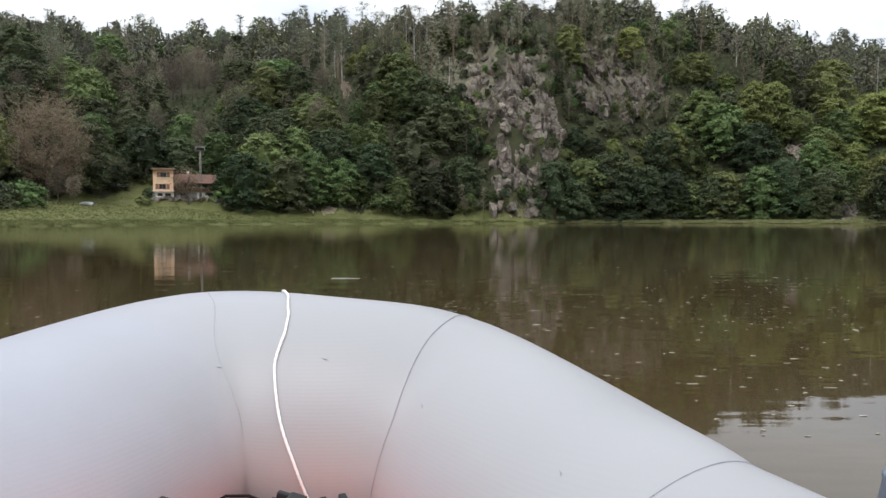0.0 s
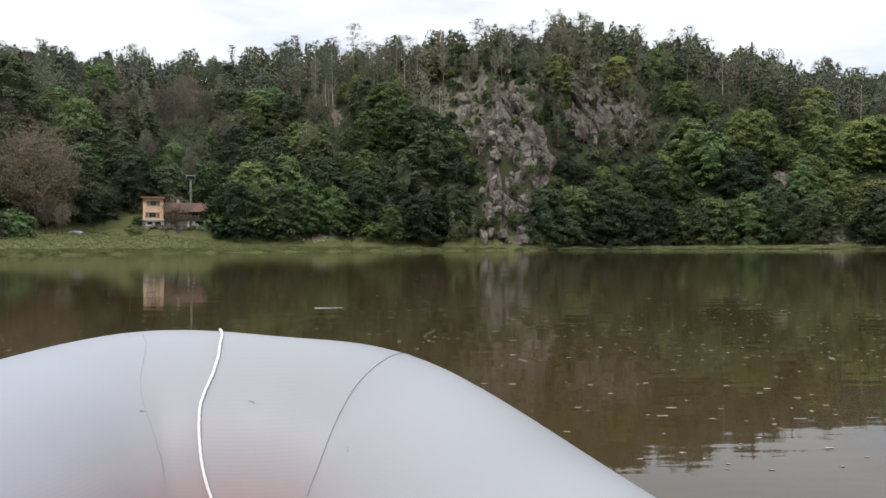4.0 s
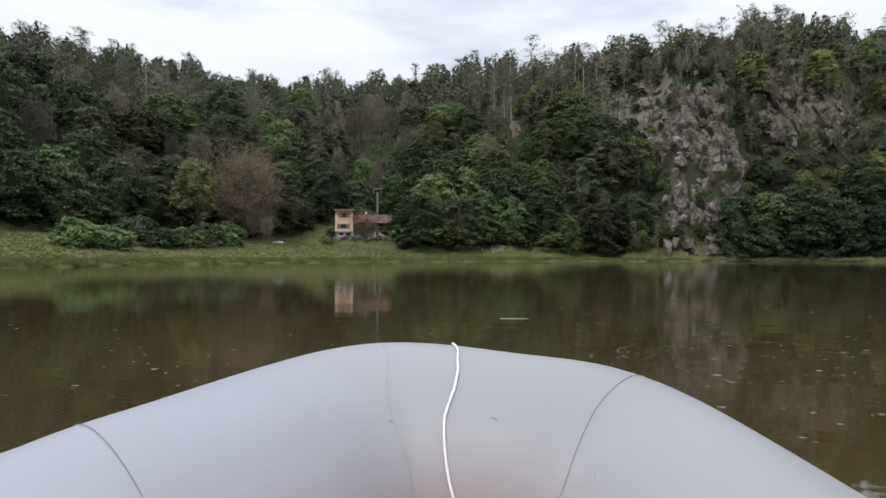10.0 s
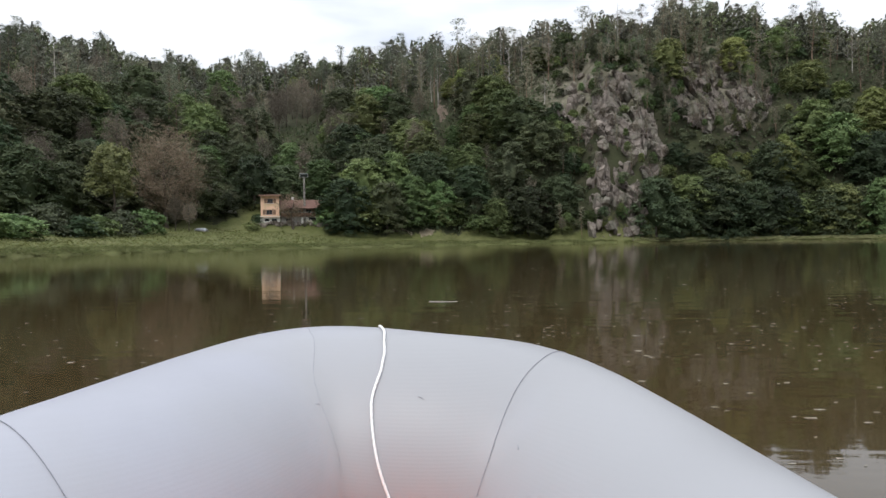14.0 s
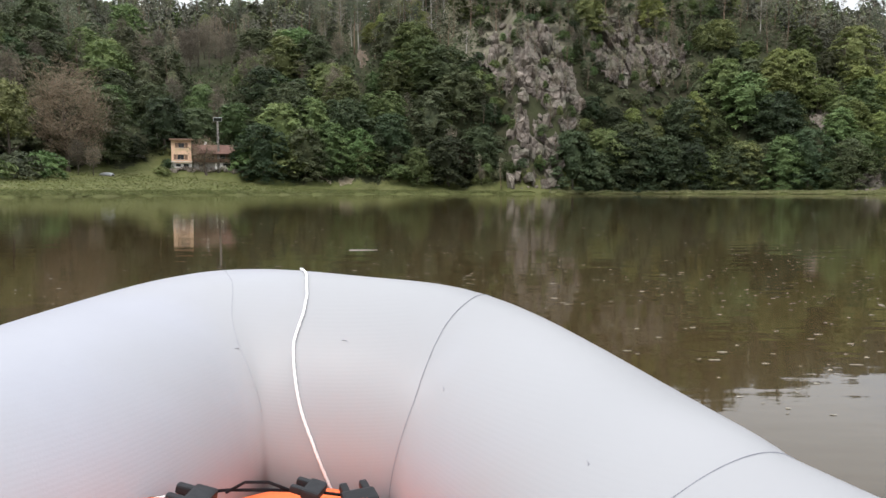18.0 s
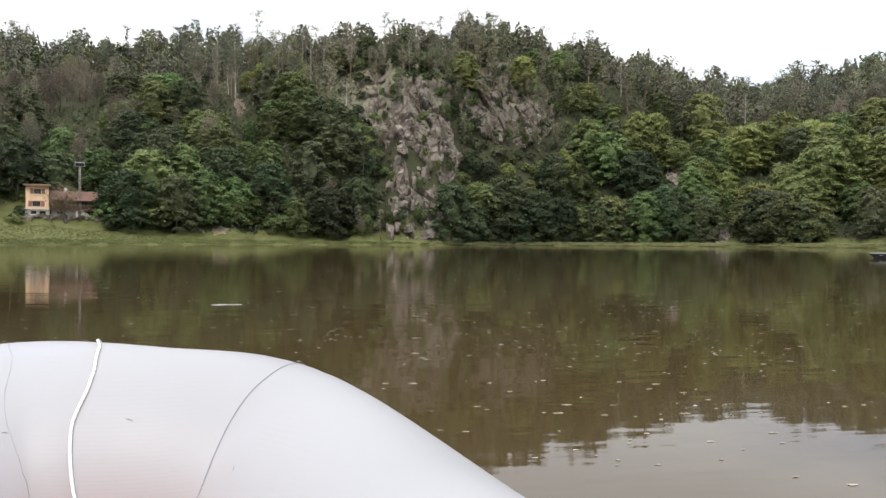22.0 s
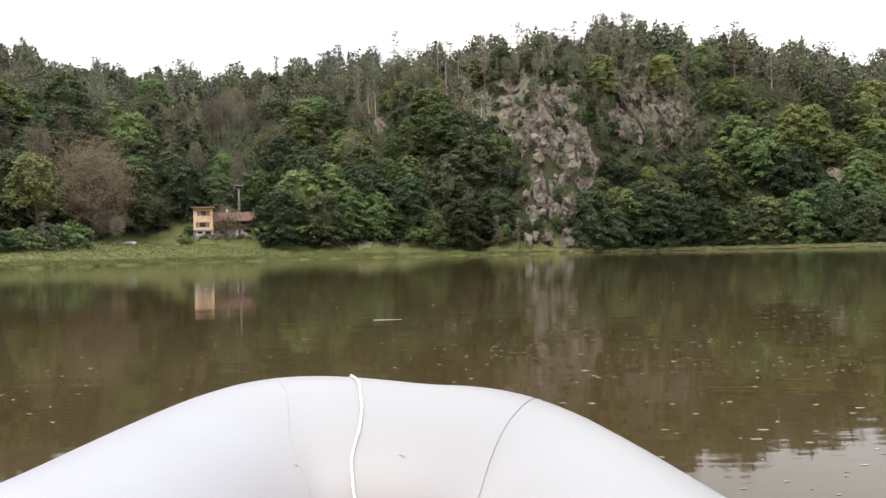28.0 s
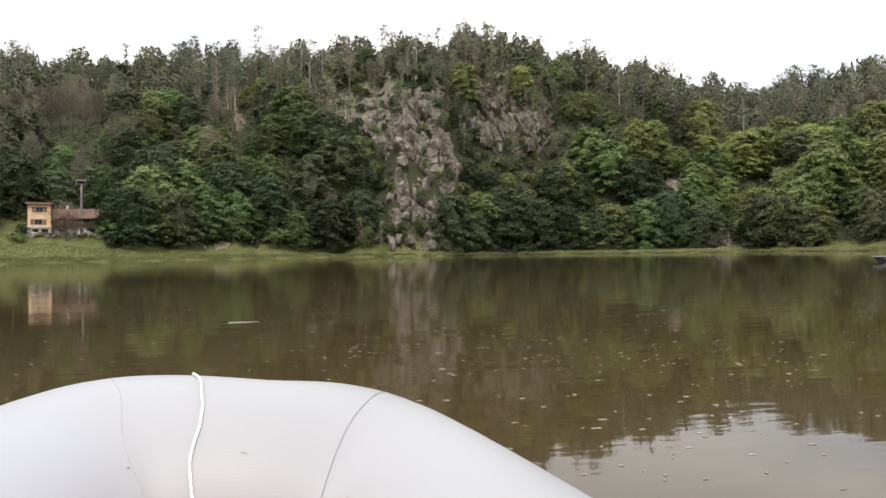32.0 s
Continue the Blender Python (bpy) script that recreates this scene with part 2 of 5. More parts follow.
def rock_material():
    """Granite: pinkish grey with darker joints, pale worn faces and dull lichen."""
    m = material("granite", (0.139, 0.117, 0.1), (0.276, 0.237, 0.203), 0.55, 0.9, 0.9, 1.8, 0.2, per_object=0.3, c=(0.19, 0.178, 0.142), c_scale=0.3, world_space=True, distance=0.3)
    nt = m.node_tree
    link = nt.links.new
    p = nt.nodes["Principled BSDF"]
    geo = nt.nodes.new("ShaderNodeNewGeometry")
    mp = nt.nodes.new("ShaderNodeMapping")
    mp.inputs["Scale"].default_value, mp.inputs["Rotation"].default_value = (1, 1, 0.5), (0.3, 0.25, 0)
    link(geo.outputs["Position"], mp.inputs[0])
    vo = nt.nodes.new("ShaderNodeTexVoronoi")
    vo.feature = "DISTANCE_TO_EDGE"
    vo.inputs["Scale"].default_value = 0.6
    link(mp.outputs[0], vo.inputs["Vector"])
    r = nt.nodes.new("ShaderNodeValToRGB")
    r.color_ramp.elements[0].position, r.color_ramp.elements[1].position = 0.0, 0.06
    r.color_ramp.elements[0].color = (0.58, 0.56, 0.54, 1)
    link(vo.outputs["Distance"], r.inputs[0])
    mx = nt.nodes.new("ShaderNodeMix")
    mx.data_type, mx.blend_type = "RGBA", "MULTIPLY"
    mx.inputs[0].default_value = 1.0
    link(p.inputs["Base Color"].links[0].from_socket, mx.inputs[6])
    link(r.outputs[0], mx.inputs[7])
    link(mx.outputs[2], p.inputs["Base Color"])
    bp = nt.nodes.new("ShaderNodeBump")
    bp.inputs["Strength"].default_value, bp.inputs["Distance"].default_value = 0.8, 0.4
    link(r.outputs[0], bp.inputs["Height"])
    link(p.inputs["Normal"].links[0].from_socket, bp.inputs["Normal"])
    link(bp.outputs[0], p.inputs["Normal"])
    return m


M_ROCK = rock_material()
M_REDSOIL = material("reddish_soil", (0.11, 0.084, 0.062), (0.2, 0.158, 0.122), 1.2, 0.95, 0.6, 5, 0.2)
M_SAND = material("sandy_soil", (0.16, 0.135, 0.09), (0.27, 0.23, 0.165), 2, 0.95, 0.4, 8, 0.2)


def water_material():
    m = bpy.data.materials.new("river_water")
    m.use_nodes = True
    nt = m.node_tree
    link = nt.links.new
    p = nt.nodes["Principled BSDF"]
    p.inputs["Roughness"].default_value, p.inputs["IOR"].default_value = 0.03, 1.333
    geo = nt.nodes.new("ShaderNodeNewGeometry")
    n0 = nt.nodes.new("ShaderNodeTexNoise")
    n0.inputs["Scale"].default_value, n0.inputs["Detail"].default_value = 0.05, 4.0
    link(geo.outputs["Position"], n0.inputs["Vector"])
    r0 = nt.nodes.new("ShaderNodeValToRGB")
    r0.color_ramp.elements[0].position, r0.color_ramp.elements[1].position = 0.3, 0.7
    r0.color_ramp.elements[0].color, r0.color_ramp.elements[1].color = (0.049, 0.0345, 0.0155, 1), (0.062, 0.0435, 0.0195, 1)
    link(n0.outputs[0], r0.inputs[0])
    link(r0.outputs[0], p.inputs["Base Color"])
    prev = None
    for scale, strength, distance, stretch in ((0.3, 0.07, 0.06, (0.7, 1.7, 1)), (1.6, 0.23, 0.012, (0.55, 1.8, 1)), (8.0, 0.11, 0.003, (0.6, 1.6, 1))):
        mp = nt.nodes.new("ShaderNodeMapping")
        mp.inputs["Scale"].default_value = stretch
        link(geo.outputs["Position"], mp.inputs[0])
        n = nt.nodes.new("ShaderNodeTexNoise")
        n.inputs["Scale"].default_value, n.inputs["Detail"].default_value = scale, 3.0
        link(mp.outputs[0], n.inputs["Vector"])
        bp = nt.nodes.new("ShaderNodeBump")
        bp.inputs["Strength"].default_value, bp.inputs["Distance"].default_value = strength, distance
        link(n.outputs[0], bp.inputs["Height"])
        if prev:
            link(prev.outputs[0], bp.inputs["Normal"])
        prev = bp
    link(prev.outputs[0], p.inputs["Normal"])
    return m


M_WATER = water_material()


# ---- mesh helpers ----
def mesh_of(name, verts, faces, mat, smooth=False):
    me = bpy.data.meshes.new(name)
    me.from_pydata([tuple(v) for v in np.asarray(verts, float)], [], [tuple(int(i) for i in f) for f in faces])
    me.materials.append(mat)
    if smooth:
        me.polygons.foreach_set("use_smooth", [True] * len(me.polygons))
    me.update()
    return me


def part(name, bm, mat, parent=None, label="", smooth=False):
    """Links a bmesh or a mesh as one mesh object under a thing or a part."""
    if isinstance(bm, bmesh.types.BMesh):
        me = bpy.data.meshes.new(name)
        bmesh.ops.recalc_face_normals(bm, faces=bm.faces)
        bm.to_mesh(me)
        bm.free()
        me.materials.append(mat)
        if smooth:
            me.polygons.foreach_set("use_smooth", [True] * len(me.polygons))
    else:
        me = bm
    ob = new(name, me)
    ob.parent = parent
    return tagged(ob, label)


def box(sx, sy, sz, at=(0, 0, 0), bevel=0.0, rot=None):
    bm = bmesh.new()
    bmesh.ops.create_cube(bm, size=1.0)
    bmesh.ops.scale(bm, vec=(sx, sy, sz), verts=bm.verts)
    if bevel:
        bmesh.ops.bevel(bm, geom=bm.edges[:], offset=bevel, segments=2, affect="EDGES", profile=0.6)
    if rot:
        bmesh.ops.transform(bm, matrix=rot, verts=bm.verts)
    bmesh.ops.translate(bm, vec=at, verts=bm.verts)
    return bm


def tube_data(points, radii, sides=8, cap=True):
    """A tapered tube along points: verts and faces."""
    pts = np.asarray(points, float)
    n = len(pts)
    tang = np.gradient(pts, axis=0)
    tang /= np.linalg.norm(tang, axis=1)[:, None] + 1e-9
    ref = np.array([0.0, 0.0, 1.0]) if abs(tang[0, 2]) < 0.8 else np.array([1.0, 0.0, 0.0])
    verts, faces = [], []
    ang = np.arange(sides) * 2 * np.pi / sides
    for i in range(n):
        u = np.cross(tang[i], ref)
        u /= np.linalg.norm(u) + 1e-9
        v = np.cross(tang[i], u)
        r = radii[i] if hasattr(radii, "__len__") else radii
        verts.append(pts[i] + r * (np.cos(ang)[:, None] * u + np.sin(ang)[:, None] * v))
    verts = np.concatenate(verts)
    for i in range(n - 1):
        for k in range(sides):
            a, b = i * sides + k, i * sides + (k + 1) % sides
            faces.append((a, b, b + sides, a + sides))
    if cap:
        faces.append(tuple(range(sides))[::-1])
        faces.append(tuple(range((n - 1) * sides, n * sides)))
    return verts, faces


def join(*pieces):
    verts, faces, k = [], [], 0
    for v, f in pieces:
        verts.append(np.asarray(v))
        faces.extend([tuple(i + k for i in q) for q in f])
        k += len(v)
    return np.concatenate(verts), faces


def quads(centres, normals, size, rng, aspect=1.0, along=None):
    """Small irregular four-sided leaves at centres."""
    n = len(centres)
    rnd = rng.normal(size=(n, 3)) if along is None else along
    t = np.cross(normals, rnd)
    t /= np.linalg.norm(t, axis=1)[:, None] + 1e-9
    b = np.cross(normals, t)
    b /= np.linalg.norm(b, axis=1)[:, None] + 1e-9
    s = size * rng.uniform(0.6, 1.3, (n, 1))
    w = s * aspect
    j = lambda: rng.uniform(0.55, 1.15, (n, 1))
    lift = normals * s * 0.25
    verts = np.stack([centres - b * s * j(), centres + t * w * j() + lift * 0.3, centres + b * s * j() - lift, centres - t * w * j() + lift * 0.3], 1).reshape(-1, 3)
    faces = np.arange(4 * n).reshape(n, 4)
    return verts, [tuple(f) for f in faces]


def leaflets(centres, normals, size, rng, aspect=0.8):
    """Three-cornered tufts of leaves at centres."""
    n = len(centres)
    t = unit(np.cross(normals, rng.normal(size=(n, 3))))
    b = np.cross(normals, t)
    s = size * rng.uniform(0.6, 1.35, (n, 1))
    j = lambda: rng.uniform(0.7, 1.2, (n, 1))
    verts = np.stack([centres + b * s * j(), centres - 0.5 * b * s + t * s * aspect * j(), centres - 0.5 * b * s - t * s * aspect * j() - normals * s * 0.2], 1).reshape(-1, 3)
    return verts, [tuple(f) for f in np.arange(3 * n).reshape(n, 3)]


def unit(v):
    return v / (np.linalg.norm(v, axis=-1, keepdims=True) + 1e-9)


# ---- the lie of the land: tables by direction (degrees to the right of straight ahead) ----
ORIGIN = np.array([0.0, 4.5])
DIRS = (-180, -120, -80, -60, -45, -36, -28, -20, -12, -6, 0, 7, 14, 21, 28, 33, 37, 41, 46, 51, 58, 70, 90, 130, 180)
SHORE = (70, 60, 45, 44, 52, 68, 84, 100, 114, 122, 127, 132, 139, 145, 145, 143, 140, 136, 130, 60, 40, 38, 45, 70, 70)
BANK = (8, 8, 27, 38, 49, 47, 40, 27, 13, 8.5, 6, 1.5, 4, 5, 5, 5, 5, 5, 4, 3, 3, 3, 5, 8, 8)
RIDGE = (170, 160, 160, 165, 180, 215, 255, 265, 225, 195, 184, 178, 182, 190, 205, 235, 250, 255, 255, 230, 210, 190, 180, 170, 170)
RISE = (0.22, 0.24, 0.28, 0.3, 0.3, 0.28, 0.26, 0.262, 0.29, 0.305, 0.318, 0.328, 0.327, 0.3, 0.253, 0.23, 0.233, 0.24, 0.24, 0.236, 0.24, 0.24, 0.24, 0.22, 0.22)
TREE_TOP = 10.0


def polar(x, y):
    dx, dy = np.asarray(x, float) - ORIGIN[0], np.asarray(y, float) - ORIGIN[1]
    return np.degrees(np.arctan2(dx, dy)), np.hypot(dx, dy)


def land(al, r):
    """Height of the ground, and how far up the slope (0 to 1) it is."""
    al, r = np.asarray(al, float), np.asarray(r, float)
    s, b, d = np.interp(al, DIRS, SHORE), np.interp(al, DIRS, BANK), np.interp(al, DIRS, RIDGE)
    s = s + 0.7 * np.sin(al * 1.9) + 0.35 * np.sin(al * 5.3 + 1)
    h = np.interp(al, DIRS, RISE) * d - TREE_TOP
    rel = r - s
    low = 0.38 + b * np.interp(al, (-45, -28, -20, -10), (0.075, 0.085, 0.09, 0.055))
    f = np.clip((rel - b) / (d - s - b), 0, 1)
    steep = np.exp(-((al - 7.5) / 5.5) ** 2)
    g = (1 - steep) * (0.25 * f + 0.75 * (1 - (1 - f) ** 1.35)) + steep * (1 - (1 - f) ** 1.9)
    z = np.where(rel < 0, rel * 0.22, np.minimum(rel / 1.2, 1) * 0.3 + np.clip(rel / b, 0, 1) * (low - 0.3))
    z = z + (h - low) * g
    wob = np.sin(al * 0.9 + r * 0.11) * np.sin(r * 0.16 - al * 0.5) * 1.6 + np.sin(al * 2.3 + 1.3) * 0.9
    z = z + wob * np.clip((rel - b) / 12, 0, 1)
    z = z - np.maximum(r - d, 0) * 0.28 * np.exp(-np.maximum(r - d, 0) / 400)
    return np.maximum(z, -2.5), f


def ground_z(x, y):
    al, r = polar(x, y)
    return land(al, r)[0]


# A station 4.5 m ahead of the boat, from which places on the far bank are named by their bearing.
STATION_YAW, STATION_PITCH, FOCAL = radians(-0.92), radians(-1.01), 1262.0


def sight(x, y):
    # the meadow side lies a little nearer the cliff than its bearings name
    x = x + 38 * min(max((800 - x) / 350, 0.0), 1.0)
    u, v = (x - 784) / FOCAL, -(y - 441) / FOCAL
    fy, fz = math.cos(STATION_PITCH) - v * math.sin(STATION_PITCH), math.sin(STATION_PITCH) + v * math.cos(STATION_PITCH)
    c, s = math.cos(STATION_YAW), math.sin(STATION_YAW)
    return np.array([u * c - fy * s, u * s + fy * c, fz])


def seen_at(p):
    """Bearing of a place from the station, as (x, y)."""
    dx, dy, dz = p[0] - ORIGIN[0], p[1] - ORIGIN[1], p[2] - 0.66
    c, s = math.cos(-STATION_YAW), math.sin(-STATION_YAW)
    a, b = dx * c - dy * s, dx * s + dy * c
    cp, sp = math.cos(STATION_PITCH), math.sin(STATION_PITCH)
    f, u = b * cp + dz * sp, -b * sp + dz * cp
    x = 784 + FOCAL * a / f
    x = x if x > 800 else x - 38 if x < 488 else 800 - (800 - x) / (1 - 38 / 350)
    return x, 441 - FOCAL * u / f


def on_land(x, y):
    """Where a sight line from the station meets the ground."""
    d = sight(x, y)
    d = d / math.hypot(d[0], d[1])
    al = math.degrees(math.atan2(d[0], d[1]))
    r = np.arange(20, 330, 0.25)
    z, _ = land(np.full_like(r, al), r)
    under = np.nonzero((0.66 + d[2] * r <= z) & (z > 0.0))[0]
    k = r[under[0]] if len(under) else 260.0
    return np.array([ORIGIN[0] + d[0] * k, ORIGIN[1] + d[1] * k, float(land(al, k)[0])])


def inside(p, poly):
    x, y = p
    hit = False
    for (x1, y1), (x2, y2) in zip(poly, poly[1:] + poly[:1]):
        if (y1 > y) != (y2 > y) and x < (x2 - x1) * (y - y1) / (y2 - y1) + x1:
            hit = not hit
    return hit


CLIFF_MAIN = [(866, 424), (962, 424), (966, 350), (1002, 275), (985, 200), (955, 150), (915, 105), (846, 118), (812, 190), (850, 240), (880, 300), (866, 335)]
CLIFF_UPPER = [(1005, 120), (1075, 105), (1130, 155), (1185, 170), (1185, 215), (1110, 250), (1045, 228), (1012, 180)]
OUTCROP_A = [(570, 160), (592, 156), (596, 182), (586, 206), (572, 198)]
OUTCROP_D = [(1492, 397), (1508, 392), (1528, 394), (1540, 402), (1544, 421), (1488, 421)]
OUTCROP_B = [(1400, 228), (1410, 216), (1424, 250), (1436, 298), (1422, 318), (1404, 290)]
OUTCROP_E = [(1610, 354), (1624, 350), (1652, 396), (1654, 412), (1632, 410)]
BARE = [CLIFF_MAIN, CLIFF_UPPER, OUTCROP_A, OUTCROP_B, OUTCROP_D, OUTCROP_E, [(556, 100), (584, 100), (590, 190), (562, 190)], [(238, 130), (340, 122), (340, 205), (238, 205)]]


HOUSE = on_land(234, 381)


# ---- ground and water ----
def make_ground():
    al = np.concatenate([np.arange(-180, -60, 4.0), np.arange(-60, 60, 0.75), np.arange(60, 180, 4.0)])
    frac = np.concatenate([[-14, -6, -2, -0.5, 0.4, 1.2], np.arange(3, 120, 3.0), [125, 135, 150, 170, 200, 250, 320, 450, 700, 1100, 1800]])
    s = np.interp(al, DIRS, SHORE)
    verts = np.zeros((len(al), len(frac), 3))
    for j, q in enumerate(frac):
        r = s + q
        z, _ = land(al, r)
        verts[:, j] = np.stack([ORIGIN[0] + r * np.sin(np.radians(al)), ORIGIN[1] + r * np.cos(np.radians(al)), z], 1)
    n, m = len(al), len(frac)
    faces = [(i * m + j, i * m + j + 1, ((i + 1) % n) * m + j + 1, ((i + 1) % n) * m + j) for i in range(n) for j in range(m - 1)]
    me = mesh_of("ground", verts.reshape(-1, 3), faces, M_SOIL, smooth=True)
    bank = np.interp(al, DIRS, BANK)[:, None]
    lawn = np.exp(-(np.hypot(verts[..., 0] - HOUSE[0], verts[..., 1] - HOUSE[1]) / 9.0) ** 2)
    turf = np.clip(1.0 - (frac[None, :] - bank) / 3.0, 0, 1) + lawn
    up = np.array([land(al, s + q)[1] for q in frac]).T
    stony = np.exp(-((al[:, None] - 9) / 10.0) ** 2) * np.clip((up - 0.3) / 0.2, 0, 1)
    me.attributes.new("scree", "FLOAT", "POINT").data.foreach_set("value", np.clip(stony, 0, 1).ravel())
    me.attributes.new("turf", "FLOAT", "POINT").data.foreach_set("value", np.clip(turf, 0, 1).ravel())
    tagged(new("ground", me), "wooded hillside with grassy river bank", "ground", kind="structure")
    bm = bmesh.new()
    bmesh.ops.create_circle(bm, cap_ends=True, segments=96, radius=330)
    part("water", bm, M_WATER)
    tagged(bpy.data.objects["water"], "calm murky brown-green river water", "water", kind="structure")


make_ground()


# ---- the dinghy ----
M_HULL = material("grey_pvc", (0.335, 0.341, 0.381), (0.362, 0.369, 0.41), 3, 0.5, 0.05, 500, 0.4, c=(0.324, 0.325, 0.337), c_scale=1.2, distance=0.002)
M_SEAM = material("seam_thread", (0.21, 0.215, 0.24), (0.3, 0.305, 0.34), 60, 0.8)
M_CREASE = material("seam_tape", (0.285, 0.29, 0.315), (0.335, 0.34, 0.365), 30, 0.6)
M_ROPE = material("white_rope", (0.8, 0.795, 0.78), (0.9, 0.895, 0.88), 90, 0.85, 0.5, 300, 0.2, distance=0.002)
M_RUBBER = material("grey_rubber", (0.09, 0.11, 0.14), (0.14, 0.165, 0.2), 12, 0.55, 0.15, 160, 0.4, distance=0.002)
M_FLOOR = material("boat_floor", (0.16, 0.17, 0.19), (0.22, 0.23, 0.26), 6, 0.6, 0.2, 120, distance=0.002)
M_ORANGE = material("orange_nylon", (0.86, 0.15, 0.045), (0.92, 0.19, 0.065), 14, 0.75, 0.35, 220, 0.3, distance=0.003)
M_BLACK = material("black_nylon", (0.007, 0.0065, 0.008), (0.016, 0.014, 0.016), 20, 0.9, 0.3, 200, 0.12, distance=0.002)
M_BUCKLE = material("black_plastic", (0.01, 0.0105, 0.012), (0.02, 0.021, 0.024), 20, 0.5, 0.05, 100, 0.25)
M_PATCH = material("white_tape", (0.7, 0.69, 0.68), (0.82, 0.81, 0.8), 30, 0.5)

# centre line of the air tube, from the stern round the bow to the stern
BOW = [(-1.240, -1.750, 0.160), (-1.220, -1.050, 0.160), (-1.131, -0.354, 0.157), (-0.764, 0.589, 0.197), (-0.610, 0.809, 0.246), (-0.478, 1.221, 0.278), (-0.227, 1.203, 0.272),
       (-0.048, 1.223, 0.238), (0.162, 0.837, 0.168), (0.240, 0.700, 0.142), (0.800, -0.376, 0.070), (0.970, -1.050, 0.110), (0.980, -1.750, 0.120)]
TUBE_R, LEAD = 0.215, 2


def along_tube(s):
    """Centre, heading, up and inward directions at the parameter s, counted from the first bow point."""
    c = np.array(BOW)
    n = len(c)

    def at(q):
        q = min(max(q + LEAD, 0), n - 1 - 1e-9)
        i = int(q)
        t = q - i
        p0, p1, p2, p3 = (c[min(max(k, 0), n - 1)] for k in (i - 1, i, i + 1, i + 2))
        return 0.5 * (2 * p1 + (p2 - p0) * t + (2 * p0 - 5 * p1 + 4 * p2 - p3) * t * t + (3 * p1 - p0 - 3 * p2 + p3) * t ** 3)

    a = unit(at(s + 0.02) - at(s - 0.02))
    up = unit(np.array([0, 0, 1.0]) - a * a[2])
    return at(s), a, up, np.cross(a, up)


def on_tube(s, deg, lift=0.0):
    c, a, up, inward = along_tube(s)
    r = TUBE_R + lift
    return c + r * (math.cos(radians(deg)) * up + math.sin(radians(deg)) * inward)


def tube_section(s0, s1, steps):
    sides = 56
    verts, faces = [], []
    for i in range(steps + 1):
        s = s0 + (s1 - s0) * i / steps
        for k in range(sides):
            verts.append(on_tube(s, 360.0 * k / sides))
    for i in range(steps):
        for k in range(sides):
            a, b = i * sides + k, i * sides + (k + 1) % sides
            faces.append((a, b, b + sides, a + sides))
    return verts, faces


CENTRES = np.array([along_tube(s)[0] for s in np.linspace(-2, 10, 900)])


def hull_normal(p):
    """Outward direction of the skin, eased over the joints as the stretched cloth is."""
    away = p - CENTRES
    d = np.linalg.norm(away, axis=1)
    w = np.exp(-(d - d.min()) / 0.022)
    return unit((away * w[:, None]).sum(0))


def outside(p, lift=0.0):
    """The point moved out to the skin where another stretch of the tube would cover it."""
    for _ in range(4):
        away = p - CENTRES
        d = np.linalg.norm(away, axis=1)
        k = int(d.argmin())
        if d[k] >= TUBE_R + lift:
            break
        p = CENTRES[k] + away[k] / d[k] * (TUBE_R + lift + 1e-5)
    return p


def hull_relief(m, scale):
    """Fine woven ribs of the coated cloth."""
    nt = m.node_tree
    geo = nt.nodes.new("ShaderNodeNewGeometry")
    wave = nt.nodes.new("ShaderNodeTexWave")
    wave.wave_type, wave.bands_direction = "BANDS", "Z"
    wave.inputs["Scale"].default_value, wave.inputs["Distortion"].default_value = scale, 0.15
    nt.links.new(geo.outputs["Position"], wave.inputs["Vector"])
    bp = nt.nodes.new("ShaderNodeBump")
    bp.inputs["Strength"].default_value, bp.inputs["Distance"].default_value = 0.06, 0.0006
    nt.links.new(wave.outputs["Fac"], bp.inputs["Height"])
    p = nt.nodes["Principled BSDF"]
    nt.links.new(p.inputs["Normal"].links[0].from_socket, bp.inputs["Normal"])
    nt.links.new(bp.outputs[0], p.inputs["Normal"])


hull_relief(M_HULL, 62.0)


